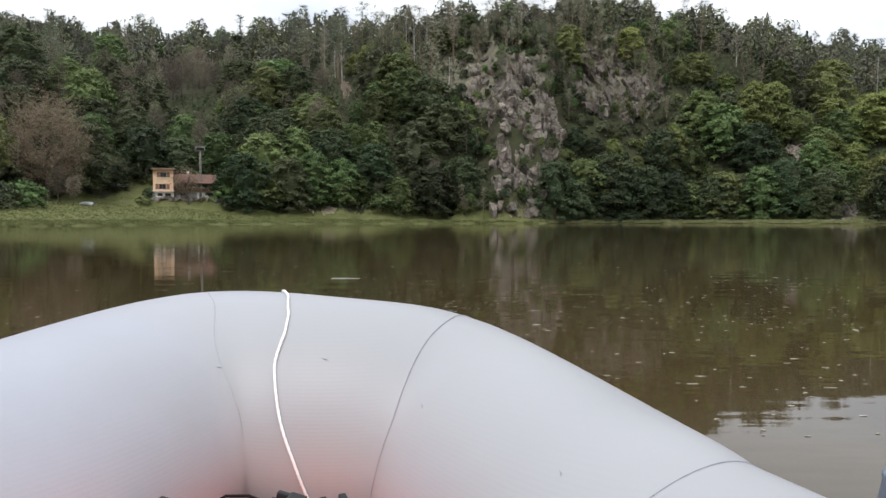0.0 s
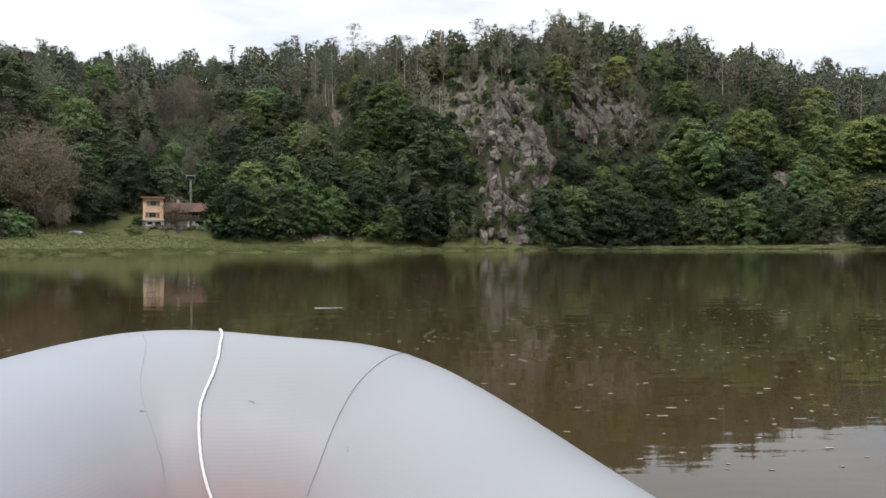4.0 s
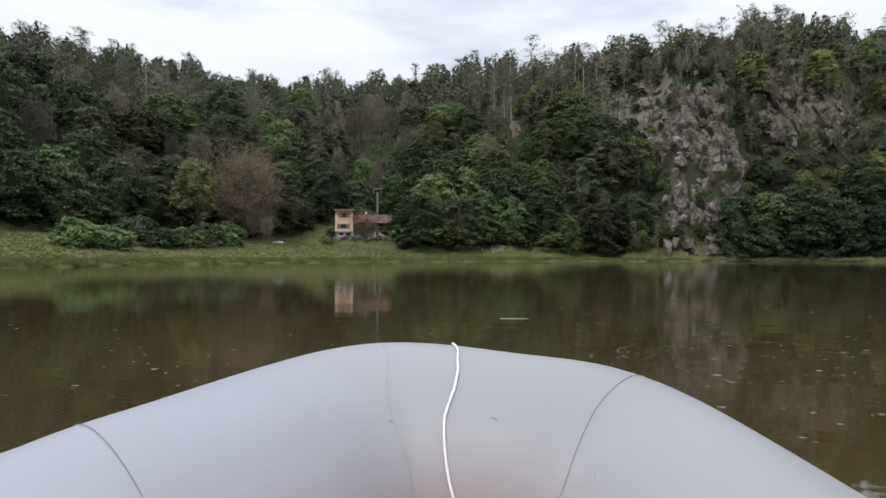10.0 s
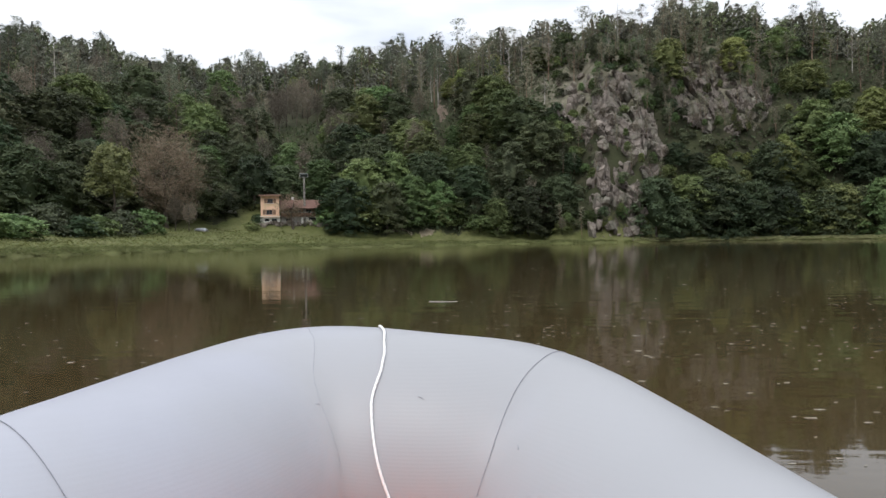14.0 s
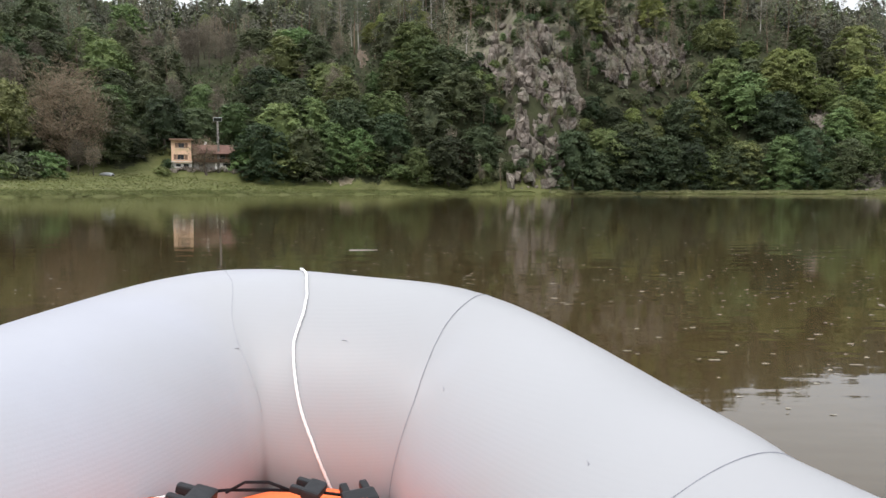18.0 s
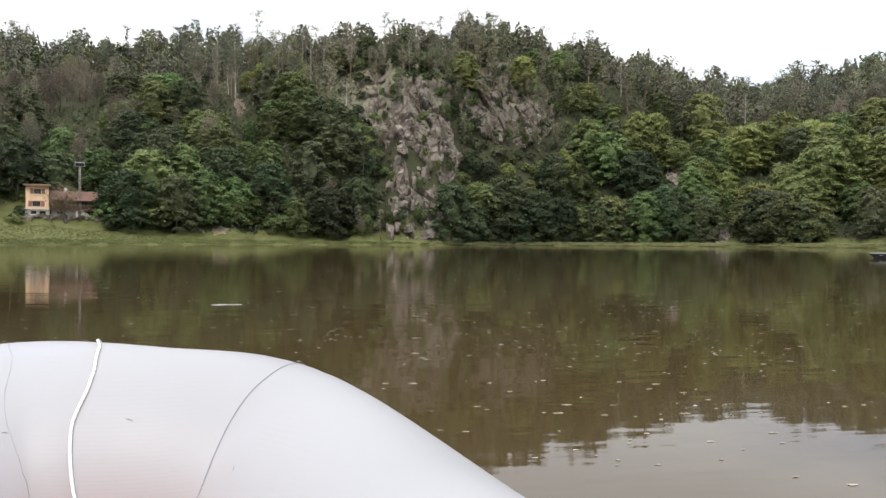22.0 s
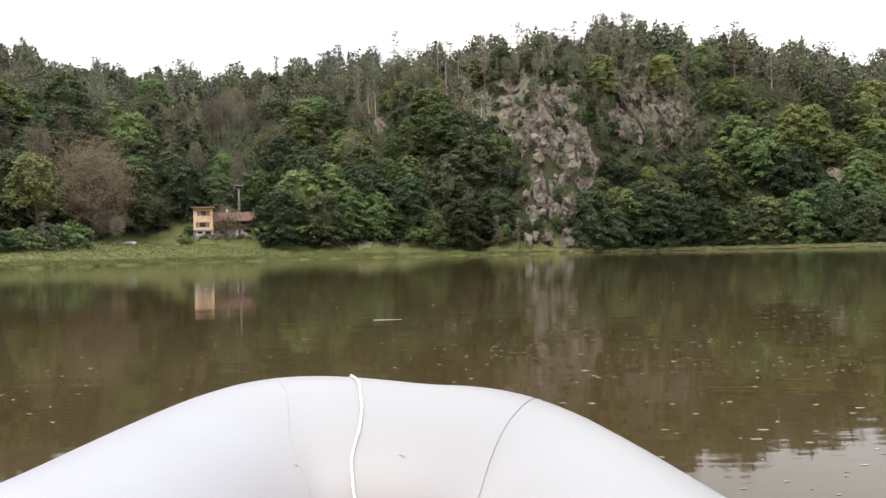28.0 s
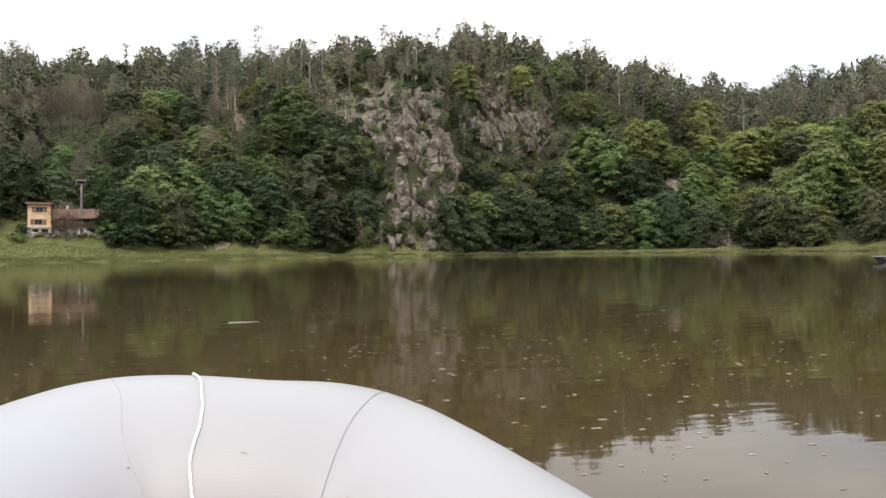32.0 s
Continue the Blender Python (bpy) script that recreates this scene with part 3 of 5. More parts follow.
def make_dinghy():
    boat = tagged(new("inflatable_dinghy"), "white-grey inflatable dinghy with a white rope over its bow", "boat")
    joints = [-2, 1.853, 3.137, 4.864, 6.19, 10]
    for s0, s1 in zip(joints, joints[1:]):
        v, f = tube_section(s0, s1, max(14, int(22 * (s1 - s0))))
        me = mesh_of("tube_section", v, f, M_HULL, True)
        normals = [tuple(hull_normal(np.array(p))) for p in v]
        me.normals_split_custom_set_from_vertices(normals)
        part("tube_section", me, None, boat)
    for s in (1.853, 4.864, 6.19):
        # stitched seam: a row of short stitches round the tube
        pieces = []
        for k in range(0, 150):
            d0 = -60 + 1.25 * k
            pts = [outside(on_tube(s, d0 + e, 0.0007), 0.0007) for e in (0, 0.4, 0.85)]
            pieces.append(tube_data(pts, 0.00055, 5))
        v, f = join(*pieces)
        part("seam", mesh_of("seam", v, f, M_SEAM), None, boat, "dark stitched seam")
        v, f = tube_data([outside(on_tube(s + 0.001, d, -0.0007), -0.0007) for d in range(-70, 132, 3)], 0.0009, 6)
        part("welt", mesh_of("welt", v, f, M_CREASE, True), None, boat, "pale welded seam edge")
    v, f = tube_data([outside(on_tube(float(np.interp(d, (-8, 10, 30, 60), (3.122, 3.125, 3.2, 3.32))), d, -0.0008), -0.0008) for d in range(-70, 140, 2)], 0.0011, 6)
    part("welt", mesh_of("welt", v, f, M_CREASE, True), None, boat, "faint grey crease of the bow joint")
    # stern board and floor
    part("transom", box(1.95, 0.04, 0.42, (-0.13, -1.66, 0.22), 0.008), M_RUBBER, boat, "dark grey stern board")
    outline = [along_tube(s)[0] for s in np.linspace(-1.9, 9.9, 60)]
    bm = bmesh.new()
    rim = [bm.verts.new((p[0], p[1], 0.09)) for p in outline]
    low = [bm.verts.new((p[0], p[1], 0.05)) for p in outline]
    bm.faces.new(rim)
    bm.faces.new(low[::-1])
    for k in range(len(rim)):
        bm.faces.new((rim[k - 1], low[k - 1], low[k], rim[k]))
    part("floor_panel", bm, M_FLOOR, boat, "grey rubberised floor of the dinghy")
    # rope over the bow: three strands laid round one another
    knots = [(3.26, -70), (3.36, -40), (3.52, -8), (3.67, 8), (3.785, 26), (3.82, 37), (3.83, 51), (3.865, 63), (3.9, 75), (3.94, 87), (3.98, 102), (4.01, 118)]
    ks = np.arange(len(knots))
    fine = np.linspace(0, len(knots) - 1, 150)
    sp, dp = np.interp(fine, ks, [k[0] for k in knots]), np.interp(fine, ks, [k[1] for k in knots])
    for arr in (sp, dp):
        for _ in range(6):
            arr[1:-1] = 0.25 * arr[:-2] + 0.5 * arr[1:-1] + 0.25 * arr[2:]
    core = np.array([on_tube(a, b, 0.003) for a, b in zip(sp, dp)])
    rope = tagged(new("rope"), "", "")
    rope.parent = boat
    tang = unit(np.gradient(core, axis=0))
    side = unit(np.cross(tang, [0, 0, 1.0]))
    nor = np.cross(tang, side)
    for k in range(3):
        ph = np.arange(150) * 0.75 + k * 2.094
        strand = core + 0.0008 * (np.cos(ph)[:, None] * side + np.sin(ph)[:, None] * nor)
        v, f = tube_data(strand, 0.00145, 6)
        part("strand", mesh_of("strand", v, f, M_ROPE, True), None, rope, "white twisted cord")
    # rowlock on the tube beside the seat
    lock = tagged(new("rowlock"), "", "")
    lock.parent = boat
    c, a, up, inward = along_tube(7.162)
    nrm = unit(math.cos(radians(4)) * up - math.sin(radians(4)) * inward)
    basis = Matrix((Vector(a), Vector(np.cross(nrm, a)), Vector(nrm))).transposed().to_4x4()
    basis.translation = Vector(c + nrm * (TUBE_R + 0.004))

    def lathe(profile, segs=36, squash=1.0):
        bm = bmesh.new()
        rings = [[bm.verts.new((r * math.cos(2 * math.pi * k / segs), squash * r * math.sin(2 * math.pi * k / segs), z)) for k in range(segs)] for r, z in profile]
        for q0, q1 in zip(rings, rings[1:]):
            for k in range(segs):
                bm.faces.new((q0[k - 1], q0[k], q1[k], q1[k - 1]))
        bm.faces.new(rings[0])
        bm.faces.new(rings[-1])
        bmesh.ops.transform(bm, matrix=basis, verts=bm.verts)
        return bm

    part("pad", lathe([(0.085, -0.02), (0.085, 0.0), (0.082, 0.003), (0.068, 0.0035), (0.066, 0.009), (0.062, 0.011), (0.045, 0.012)], squash=0.7), M_RUBBER, lock, "oval grey rubber pad", True)
    part("socket", lathe([(0.036, 0.008), (0.034, 0.016), (0.031, 0.05), (0.032, 0.056), (0.031, 0.058), (0.026, 0.057), (0.024, 0.025)]), M_RUBBER, lock, "dark grey plastic socket", True)
    # scuffs and a printed nick
    for s, d in ((3.97, 48), (5.98, 33), (5.4, 45), (2.6, 50)):
        p0, p1, p2 = on_tube(s, d, 0.0006), on_tube(s + 0.012, d + 0.4, 0.0006), on_tube(s + 0.016, d + 1.2, 0.0005)
        v, f = tube_data([p0, p1, p2], [0.0004, 0.0006, 0.0003], 4)
        part("scuff", mesh_of("scuff", v, f, M_SEAM), None, boat)
    return boat


make_dinghy()


def make_life_jacket():
    jacket = tagged(new("life_jacket"), "orange life jacket with black lining and buckles on the dinghy floor", "life jacket")
    cx, w = -0.29, 0.25

    def pad(x0, x1, y0, y1, z0, z1, bulge, seed):
        """A soft cushion with rounded edges and folds."""
        n = 22
        bm = bmesh.new()
        grid = {}
        for side in (1, -1):
            for i in range(n + 1):
                for j in range(n + 1):
                    u, v = i / n * 2 - 1, j / n * 2 - 1
                    edge = (1 - abs(u) ** 5) * (1 - abs(v) ** 5)
                    wob = 0.012 * math.sin(5 * u + seed) * math.sin(4 * v + 2 * seed)
                    x = x0 + (x1 - x0) * (u * (1 - 0.06 * v * v) + 1) / 2
                    y = y0 + (y1 - y0) * (v * (1 - 0.08 * u * u) + 1) / 2
                    z = z0 + (z1 - z0) * (0.5 + 0.5 * side * edge ** 0.45) + bulge * (1 - u * u) + wob * (edge > 0)
                    if edge < 1e-6 and side < 0:
                        continue
                    grid[side, i, j] = bm.verts.new((x, y, z))
            for i in range(n):
                for j in range(n):
                    q = [grid.get((side, a, b), grid.get((1, a, b))) for a, b in ((i, j), (i + 1, j), (i + 1, j + 1), (i, j + 1))]
                    bm.faces.new(q)
        return bm

    part("outer_panel", pad(cx - w, cx + w, 0.48, 0.81, 0.09, 0.28, 0.036, 1.0), M_ORANGE, jacket, "bright orange nylon shell", True)
    # unseen pad, added behind the shell to throw orange light onto the bow
    part("under_panel", pad(cx - 0.27, cx + 0.29, 0.66, 0.99, 0.06, 0.225, 0.01, 4.0), M_ORANGE, jacket, "unseen orange pad added to tint the hull with bounced light", True)
    part("lining", pad(cx - 0.09, cx + 0.25, 0.36, 0.722, 0.12, 0.309, 0.013, 2.0), M_BLACK, jacket, "black mesh lining", True)
    part("reflective_patch", box(0.055, 0.026, 0.004, (cx - 0.105, 0.762, 0.3025), 0.001, Matrix.Rotation(-0.12, 4, "Y")), M_PATCH, jacket, "white reflective tape")

    def buckle(x, y, z, turn, size=1.0):
        b = box(0.034, 0.02, 0.011, (0, 0, 0), 0.003)
        for dx in (-0.017, 0.017):
            extra = box(0.008, 0.026, 0.008, (dx * 0.6, 0.011, 0), 0.002)
            me = bpy.data.meshes.new("prong")
            extra.to_mesh(me)
            extra.free()
            b.from_mesh(me)
        bmesh.ops.transform(b, matrix=pose(x, y, z, 14, 0, turn) @ Matrix.Scale(size, 4), verts=b.verts)
        part("buckle", b, M_BUCKLE, jacket, "black plastic clip")

    buckle(cx - 0.045, 0.772, 0.302, 80, 1.3)
    buckle(cx + 0.075, 0.785, 0.302, 75)
    buckle(cx + 0.125, 0.785, 0.29, 20, 1.15)
    for pts in ([(cx - 0.14, 0.78, 0.286), (cx - 0.1, 0.785, 0.3), (cx - 0.02, 0.79, 0.304), (cx + 0.03, 0.79, 0.302)],
                [(cx + 0.03, 0.79, 0.302), (cx + 0.07, 0.792, 0.298), (cx + 0.12, 0.792, 0.29), (cx + 0.17, 0.785, 0.272)],
                [(cx - 0.02, 0.785, 0.303), (cx + 0.0, 0.79, 0.312), (cx + 0.025, 0.79, 0.311), (cx + 0.05, 0.788, 0.301)]):
        v, f = tube_data(pts, 0.0017, 6)
        part("strap", mesh_of("strap", v, f, M_BLACK, True), None, jacket, "thin black strap")
    pivot = Matrix.Translation((cx + 0.03, 0.7, 0))
    jacket.matrix_world = pivot @ Matrix.Rotation(radians(6), 4, "Z") @ pivot.inverted()


make_life_jacket()


# ---- trees ----
RNG = np.random.default_rng(7)


def trunk_mesh(name, h, r, rng, mat, limbs=5, bend=0.3, limb_from=0.35, limb_len=0.35):
    zs = np.linspace(-0.6, h, 7)
    off = np.cumsum(rng.normal(0, bend * 0.25, (7, 2)), 0)
    pts = np.c_[off * (zs[:, None] > 0), zs]
    pieces = [tube_data(pts, np.linspace(r * 1.15, r * 0.22, 7), 7)]
    for k in range(limbs):
        q = rng.uniform(limb_from, 0.85)
        base = np.array([np.interp(q * h, zs, pts[:, 0]), np.interp(q * h, zs, pts[:, 1]), q * h])
        ang = rng.uniform(0, 2 * np.pi)
        out = np.array([math.cos(ang), math.sin(ang), rng.uniform(0.3, 0.9)])
        ln = limb_len * h * rng.uniform(0.6, 1.1) * (1.15 - q)
        limb = [base, base + out * ln * 0.5 + [0, 0, 0.1 * ln], base + out * ln + [0, 0, 0.25 * ln]]
        pieces.append(tube_data(limb, [r * 0.4 * (1.2 - q), r * 0.25 * (1.2 - q), r * 0.08], 5))
    return mesh_of(name, *join(*pieces), mat, True)


def ball():
    bm = bmesh.new()
    bmesh.ops.create_icosphere(bm, subdivisions=1, radius=1.0)
    bm.verts.index_update()
    data = np.array([v.co[:] for v in bm.verts]), [tuple(v.index for v in f.verts) for f in bm.faces]
    bm.free()
    return data


BALL = ball()


def broadleaf_crown(h, w, rng, mat, lobes=66, per=110, size=0.2, low=0.06, flat=0.24):
    """A domed, uneven crown: drooping sprays of small leaves in layers round a dense inner mass."""
    z = (np.arange(lobes) + rng.uniform(0, 1, lobes)) / lobes
    ang = np.arange(lobes) * 2.39996 + rng.uniform(-0.4, 0.4, lobes)
    ph = rng.uniform(0, 6.28, 3)
    bulge = 1 + 0.17 * np.sin(2 * ang + ph[0]) + 0.13 * np.sin(3 * ang + ph[1] + 4 * z)
    prof = np.where(z < 0.34, 0.74 + 0.26 * z / 0.34, np.sqrt(np.maximum(1 - ((z - 0.34) / 0.7) ** 2, 0.03)))
    rad = 0.42 * w * prof * bulge * (1 - 0.5 * rng.random(lobes) ** 2.2)
    cs, ns, cores = [], [], []
    for a, r, q in zip(ang, rad, z):
        out, tan = np.array([math.cos(a), math.sin(a), 0]), np.array([-math.sin(a), math.cos(a), 0])
        br = w * rng.uniform(0.075, 0.14)
        d = rng.normal(size=(per, 2)) * 0.55
        far = (d ** 2).sum(1)
        rise = rng.normal(size=per) * flat - 0.3 * d[:, 0] - 0.2 * far
        c = out * r + [0, 0, h * (low + (0.93 - low) * q) - 0.05 * r]
        cores.append((BALL[0] * br * (0.5 + 0.1 * rng.normal(size=(len(BALL[0]), 1))) * [1.2, 1.2, 0.55] + c - [0, 0, 0.22 * br], BALL[1]))
        cs.append(c + br * (d[:, :1] * out + d[:, 1:] * tan + rise[:, None] * np.array([0, 0, 1.0])))
        ns.append(unit(out * 0.55 + [0, 0, 0.8] + 0.45 * rng.normal(size=(per, 3))))
    cores.append((BALL[0] * [0.2 * w, 0.2 * w, 0.3 * h * (1 - low)] + [0, 0, h * (low + 0.44 * (1 - low))], BALL[1]))
    return mesh_of("crown", *join(leaflets(np.concatenate(cs), np.concatenate(ns), size, rng), *cores), mat)


def pine_crown(h, w, rng, mat, limbs=34, per=13, low=0.42, size=0.17):
    """Ragged pads of needles along uneven, slightly raised branches; open below, closed and rounded above."""
    cs = []
    lean = rng.uniform(0, 6.28)
    for k in range(limbs):
        q = low + (0.97 - low) * ((k + rng.uniform(0, 1)) / limbs) ** 0.85
        ang = k * 2.39996 + rng.uniform(-0.8, 0.8)
        rel = (q - low) / (1 - low)
        reach = 0.5 * w * min(1.0, 0.5 + 1.1 * rel) * math.sqrt(max(1 - max(0.0, rel - 0.4) ** 2 * 2.5, 0.06)) * rng.uniform(0.45, 1.15) * (1 + 0.25 * math.cos(ang - lean))
        out = np.array([math.cos(ang), math.sin(ang), rng.uniform(-0.1, 0.45)])
        for e in (0.3, 0.55, 0.8, 1.0):
            c = out * reach * e + [0, 0, q * h]
            cs.append(c + rng.normal(size=(per, 3)) * np.array([0.3, 0.3, 0.22]) * (w / 5) * rng.uniform(0.6, 1.2))
    cs = np.concatenate(cs)
    ns = unit(rng.normal(size=cs.shape) * 0.8 + [0, 0, 0.9])
    return mesh_of("crown", *leaflets(cs, ns, size, rng, 0.5), mat)


def spruce_crown(h, w, rng, mat, layers=30):
    cs, ns = [], []
    for k in range(layers):
        q = 0.1 + 0.9 * k / (layers - 1)
        reach = w * 0.5 * (1 - q) ** 0.8 * rng.uniform(0.75, 1.15) + 0.1
        for j in range(int(6 + 9 * (1 - q))):
            ang = rng.uniform(0, 2 * np.pi)
            for e in (0.25, 0.5, 0.72, 0.95):
                rr = reach * e * rng.uniform(0.7, 1.15)
                cs.append((rr * math.cos(ang), rr * math.sin(ang), q * h - 0.3 * rr + rng.normal(0, 0.14)))
                ns.append((0.45 * math.cos(ang) + rng.normal(0, 0.25), 0.45 * math.sin(ang) + rng.normal(0, 0.25), 1.0))
    return mesh_of("crown", *quads(np.array(cs), unit(np.array(ns)), 0.22, rng, 0.55), mat)


def twig_crown(h, w, rng, mat, n=900, drooping=0.0, size=0.5, mid=0.58, tall=0.38):
    d = unit(rng.normal(size=(n, 3)))
    r = rng.uniform(0.2, 1, (n, 1)) ** 0.5
    lump = np.array([[0.86 + 0.55 * noise.noise(Vector(q * 2.3) + Vector((h, w, 0)))] for q in d])
    c = d * r * lump * [w / 2, w / 2, h * tall] + [0, 0, h * mid]
    along = unit(np.c_[d[:, :2], np.full(n, 0.7 - 2.2 * drooping)] + 0.35 * rng.normal(size=(n, 3)))
    nrm = unit(np.cross(along, rng.normal(size=(n, 3))))
    return mesh_of("crown", *quads(c, nrm, size, rng, 0.12, along=np.cross(nrm, along)), mat)


PROTOS = {}


def build_protos():
    for kind, mat, label, hs, ws in (("green", M_LEAF, "leafy green broadleaf tree on the wooded river slope", (11, 13, 9.5, 12, 10.5, 8.5), (8.5, 9, 8.5, 8, 9.5, 7)),
                                     ("dark", M_LEAF_DARK, "dark green broadleaf tree with dense foliage on the slope", (12, 10, 13.5, 11), (9, 9, 9.5, 10.5)),
                                     ("grey", M_LEAF_GREY, "dull grey-green broadleaf tree with loose foliage on the slope", (12, 10.5, 9), (6.5, 7, 6)),
                                     ("light", M_LEAF_LIGHT, "yellow-green broadleaf tree with pale leaves on the slope", (11, 9.5, 10), (8.5, 8, 9.5))):
        name = {"green": "broadleaf_tree", "dark": "oak_tree", "light": "maple_tree", "grey": "ash_tree"}[kind]
        PROTOS[kind] = [(name, label, "tree", trunk_mesh("trunk", h * 0.8, 0.2, RNG, M_BARK),
                         broadleaf_crown(h, w, RNG, mat, 56 if kind == "grey" else 70, 96 if kind == "grey" else 112, flat=0.32 if kind == "grey" else 0.22)) for h, w in zip(hs, ws)]
    PROTOS["near"] = [("shade_tree", "tall dark broadleaf tree leaning over the near bank", "tree", trunk_mesh("trunk", 10, 0.22, RNG, M_BARK), broadleaf_crown(12.5, 9, RNG, M_LEAF_DARK, 70, 110))]
    PROTOS["pine"] = [("pine_tree", "tall thin pine with a bare reddish trunk on the slope", "tree",
                       trunk_mesh("trunk", h * 0.93, 0.13, RNG, M_PINE_BARK, 8, 0.25, 0.5, 0.16), pine_crown(h, w, RNG, M_NEEDLE, n)) for h, w, n in ((12, 5, 34), (13.5, 5.6, 40), (10.5, 5.2, 32), (12.5, 4.4, 28), (9.5, 5.6, 36))]
    PROTOS["sparse"] = [("sparse_pine", "sparse grey-green pine half gone dry among the rocks", "tree",
                         trunk_mesh("trunk", h * 0.92, 0.11, RNG, M_PINE_BARK, 10, 0.35, 0.35, 0.17), pine_crown(h, w, RNG, M_NEEDLE_DRY, n, 11, 0.26, 0.155)) for h, w, n in ((11, 5, 27), (12, 4.4, 30), (9.5, 5.2, 25), (10, 4, 26))]
    PROTOS["spruce"] = [("spruce_tree", "slender dark spruce on the ridge", "tree",
                         trunk_mesh("trunk", h, 0.13, RNG, M_BARK, 0), spruce_crown(h, w, RNG, M_SPRUCE)) for h, w in ((11, 4.6), (9.5, 4.2), (12, 4.8))]
    PROTOS["bare"] = [("dead_tree", "dead bare tree with thin grey branches", "tree",
                       trunk_mesh("trunk", h, 0.15, RNG, M_GREY_BARK, 22, 0.25, 0.3, 0.26), twig_crown(h, w, RNG, M_TWIG, 200, 0, 0.36)) for h, w in ((13, 3.2), (15, 3.0), (11, 3.4))]
    PROTOS["brown"] = [("dry_tree", "brownish half-dry tree with feathery twigs", "tree",
                        trunk_mesh("trunk", h * 0.9, 0.13, RNG, M_BARK, 14, 0.25, 0.25, 0.35), twig_crown(h, w, RNG, M_TWIG, 2300, 0, 0.34)) for h, w in ((12, 5.4), (10.5, 5), (11, 4.2))]
    PROTOS["bush"] = [("bush", "rounded leafy bush at the foot of the slope", "bush",
                       trunk_mesh("stem", 1.6, 0.06, RNG, M_BARK, 6, 0.2, 0.1, 0.6), broadleaf_crown(3.0, 4.6, RNG, mat, 26, 84, 0.16, 0.1)) for mat in (M_LEAF, M_LEAF_DARK, M_LEAF, M_LEAF_GREY, M_LEAF_DARK)]


build_protos()
MADE = {}
GROUPS = {"broadleaf_tree": "broadleaf trees on the slope", "oak_tree": "dark broadleaf trees", "shade_tree": "trees on the near bank", "maple_tree": "pale broadleaf trees", "ash_tree": "grey-green broadleaf trees", "pine_tree": "pines on the slope", "spruce_tree": "spruces on the ridge",
          "dead_tree": "dead trees", "sparse_pine": "half-dry pines round the crags", "dry_tree": "half-dry trees", "bush": "bushes along the bank"}


def plant(kind, variant, at, scale, turn, label="", sx=1.0):
    """One tree with its trunk and crown; alike trees share their meshes."""
    name, text, category, trunk, crown = PROTOS[kind][variant % len(PROTOS[kind])]
    root = tagged(new(name), label or text, category, GROUPS[name])
    root.matrix_world = Matrix.LocRotScale(Vector(at), Euler((0, 0, turn)), (scale * sx, scale * sx, scale))
    part("stem" if name == "bush" else "trunk", trunk, None, root)
    part("crown", crown, None, root)
    MADE[name] = MADE.get(name, 0) + 1
    return root


def choose(al, f, u):
    """The kind of tree that grows in a direction at a height up the slope; some shares also stand for sun and shade."""
    f = min(f, 1.0)
    if al < -28:
        # shade on the left woods is put into colour by more dark leaf
        table = [("dark", 0.6), ("green", 0.12), ("brown", 0.16), ("grey", 0.12)] if f < 0.4 else [("pine", 0.5), ("spruce", 0.06), ("sparse", 0.2), ("brown", 0.16), ("bare", 0.08)]
    elif al < -9:
        if f < 0.24:
            table = [("dark", 0.42), ("green", 0.28), ("grey", 0.18), ("brown", 0.12)]
        elif f < 0.6:
            table = [("grey", 0.3), ("green", 0.2), ("dark", 0.12), ("sparse", 0.18), ("brown", 0.2)]
        else:
            table = [("spruce", 0.16), ("pine", 0.36), ("dark", 0.14), ("green", 0.12), ("grey", 0.16), ("bare", 0.06)]
    elif al < 14:
        if f < 0.22:
            table = [("dark", 0.42), ("green", 0.4), ("grey", 0.18)]
        elif f < 0.52:
            table = [("green", 0.6), ("dark", 0.1), ("grey", 0.12), ("light", 0.12), ("sparse", 0.06)]
        else:
            table = [("sparse", 0.56), ("pine", 0.1), ("green", 0.1), ("light", 0.06), ("bare", 0.1), ("grey", 0.08)]
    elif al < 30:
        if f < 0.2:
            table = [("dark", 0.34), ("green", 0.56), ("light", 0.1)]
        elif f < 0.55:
            # yellow-green trees, their share raised so leaf colour carries the sun here
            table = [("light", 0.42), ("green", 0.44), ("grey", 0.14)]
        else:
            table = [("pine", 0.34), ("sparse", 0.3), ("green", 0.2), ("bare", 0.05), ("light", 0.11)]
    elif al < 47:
        # pale leaf again stands in for sun on this lower slope
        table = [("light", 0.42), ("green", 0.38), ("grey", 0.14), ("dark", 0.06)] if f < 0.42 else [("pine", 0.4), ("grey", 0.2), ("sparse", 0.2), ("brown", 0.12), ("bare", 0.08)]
    else:
        table = [("near", 0.85), ("green", 0.15)]
    for kind, share in table:
        u -= share
        if u <= 0:
            return kind
    return table[0][0]


def clear_of(p, h, w):
    """Whether a tree of that height and width at p leaves the crags, the house and its lawn in sight."""
    for q, half in ((0.95, 0.1), (0.65, 0.32), (0.35, 0.36)):
        for e in (-1, 0, 1):
            al, _ = polar(p[0], p[1])
            c = (p[0] + e * half * w * math.cos(radians(al)), p[1] - e * half * w * math.sin(radians(al)), p[2] + q * h)
            b = seen_at(c)
            if any(inside(b, poly) for poly in BARE):
                return False
            if (165 < b[0] < 345 and 306 < b[1] < 400 or 105 < b[0] < 170 and 345 < b[1] < 400 or 445 < b[0] < 590 and 384 < b[1] < 412) and polar(*p[:2])[1] < polar(*HOUSE[:2])[1] + (6 if b[0] > 170 else 20):
                return False
    return True


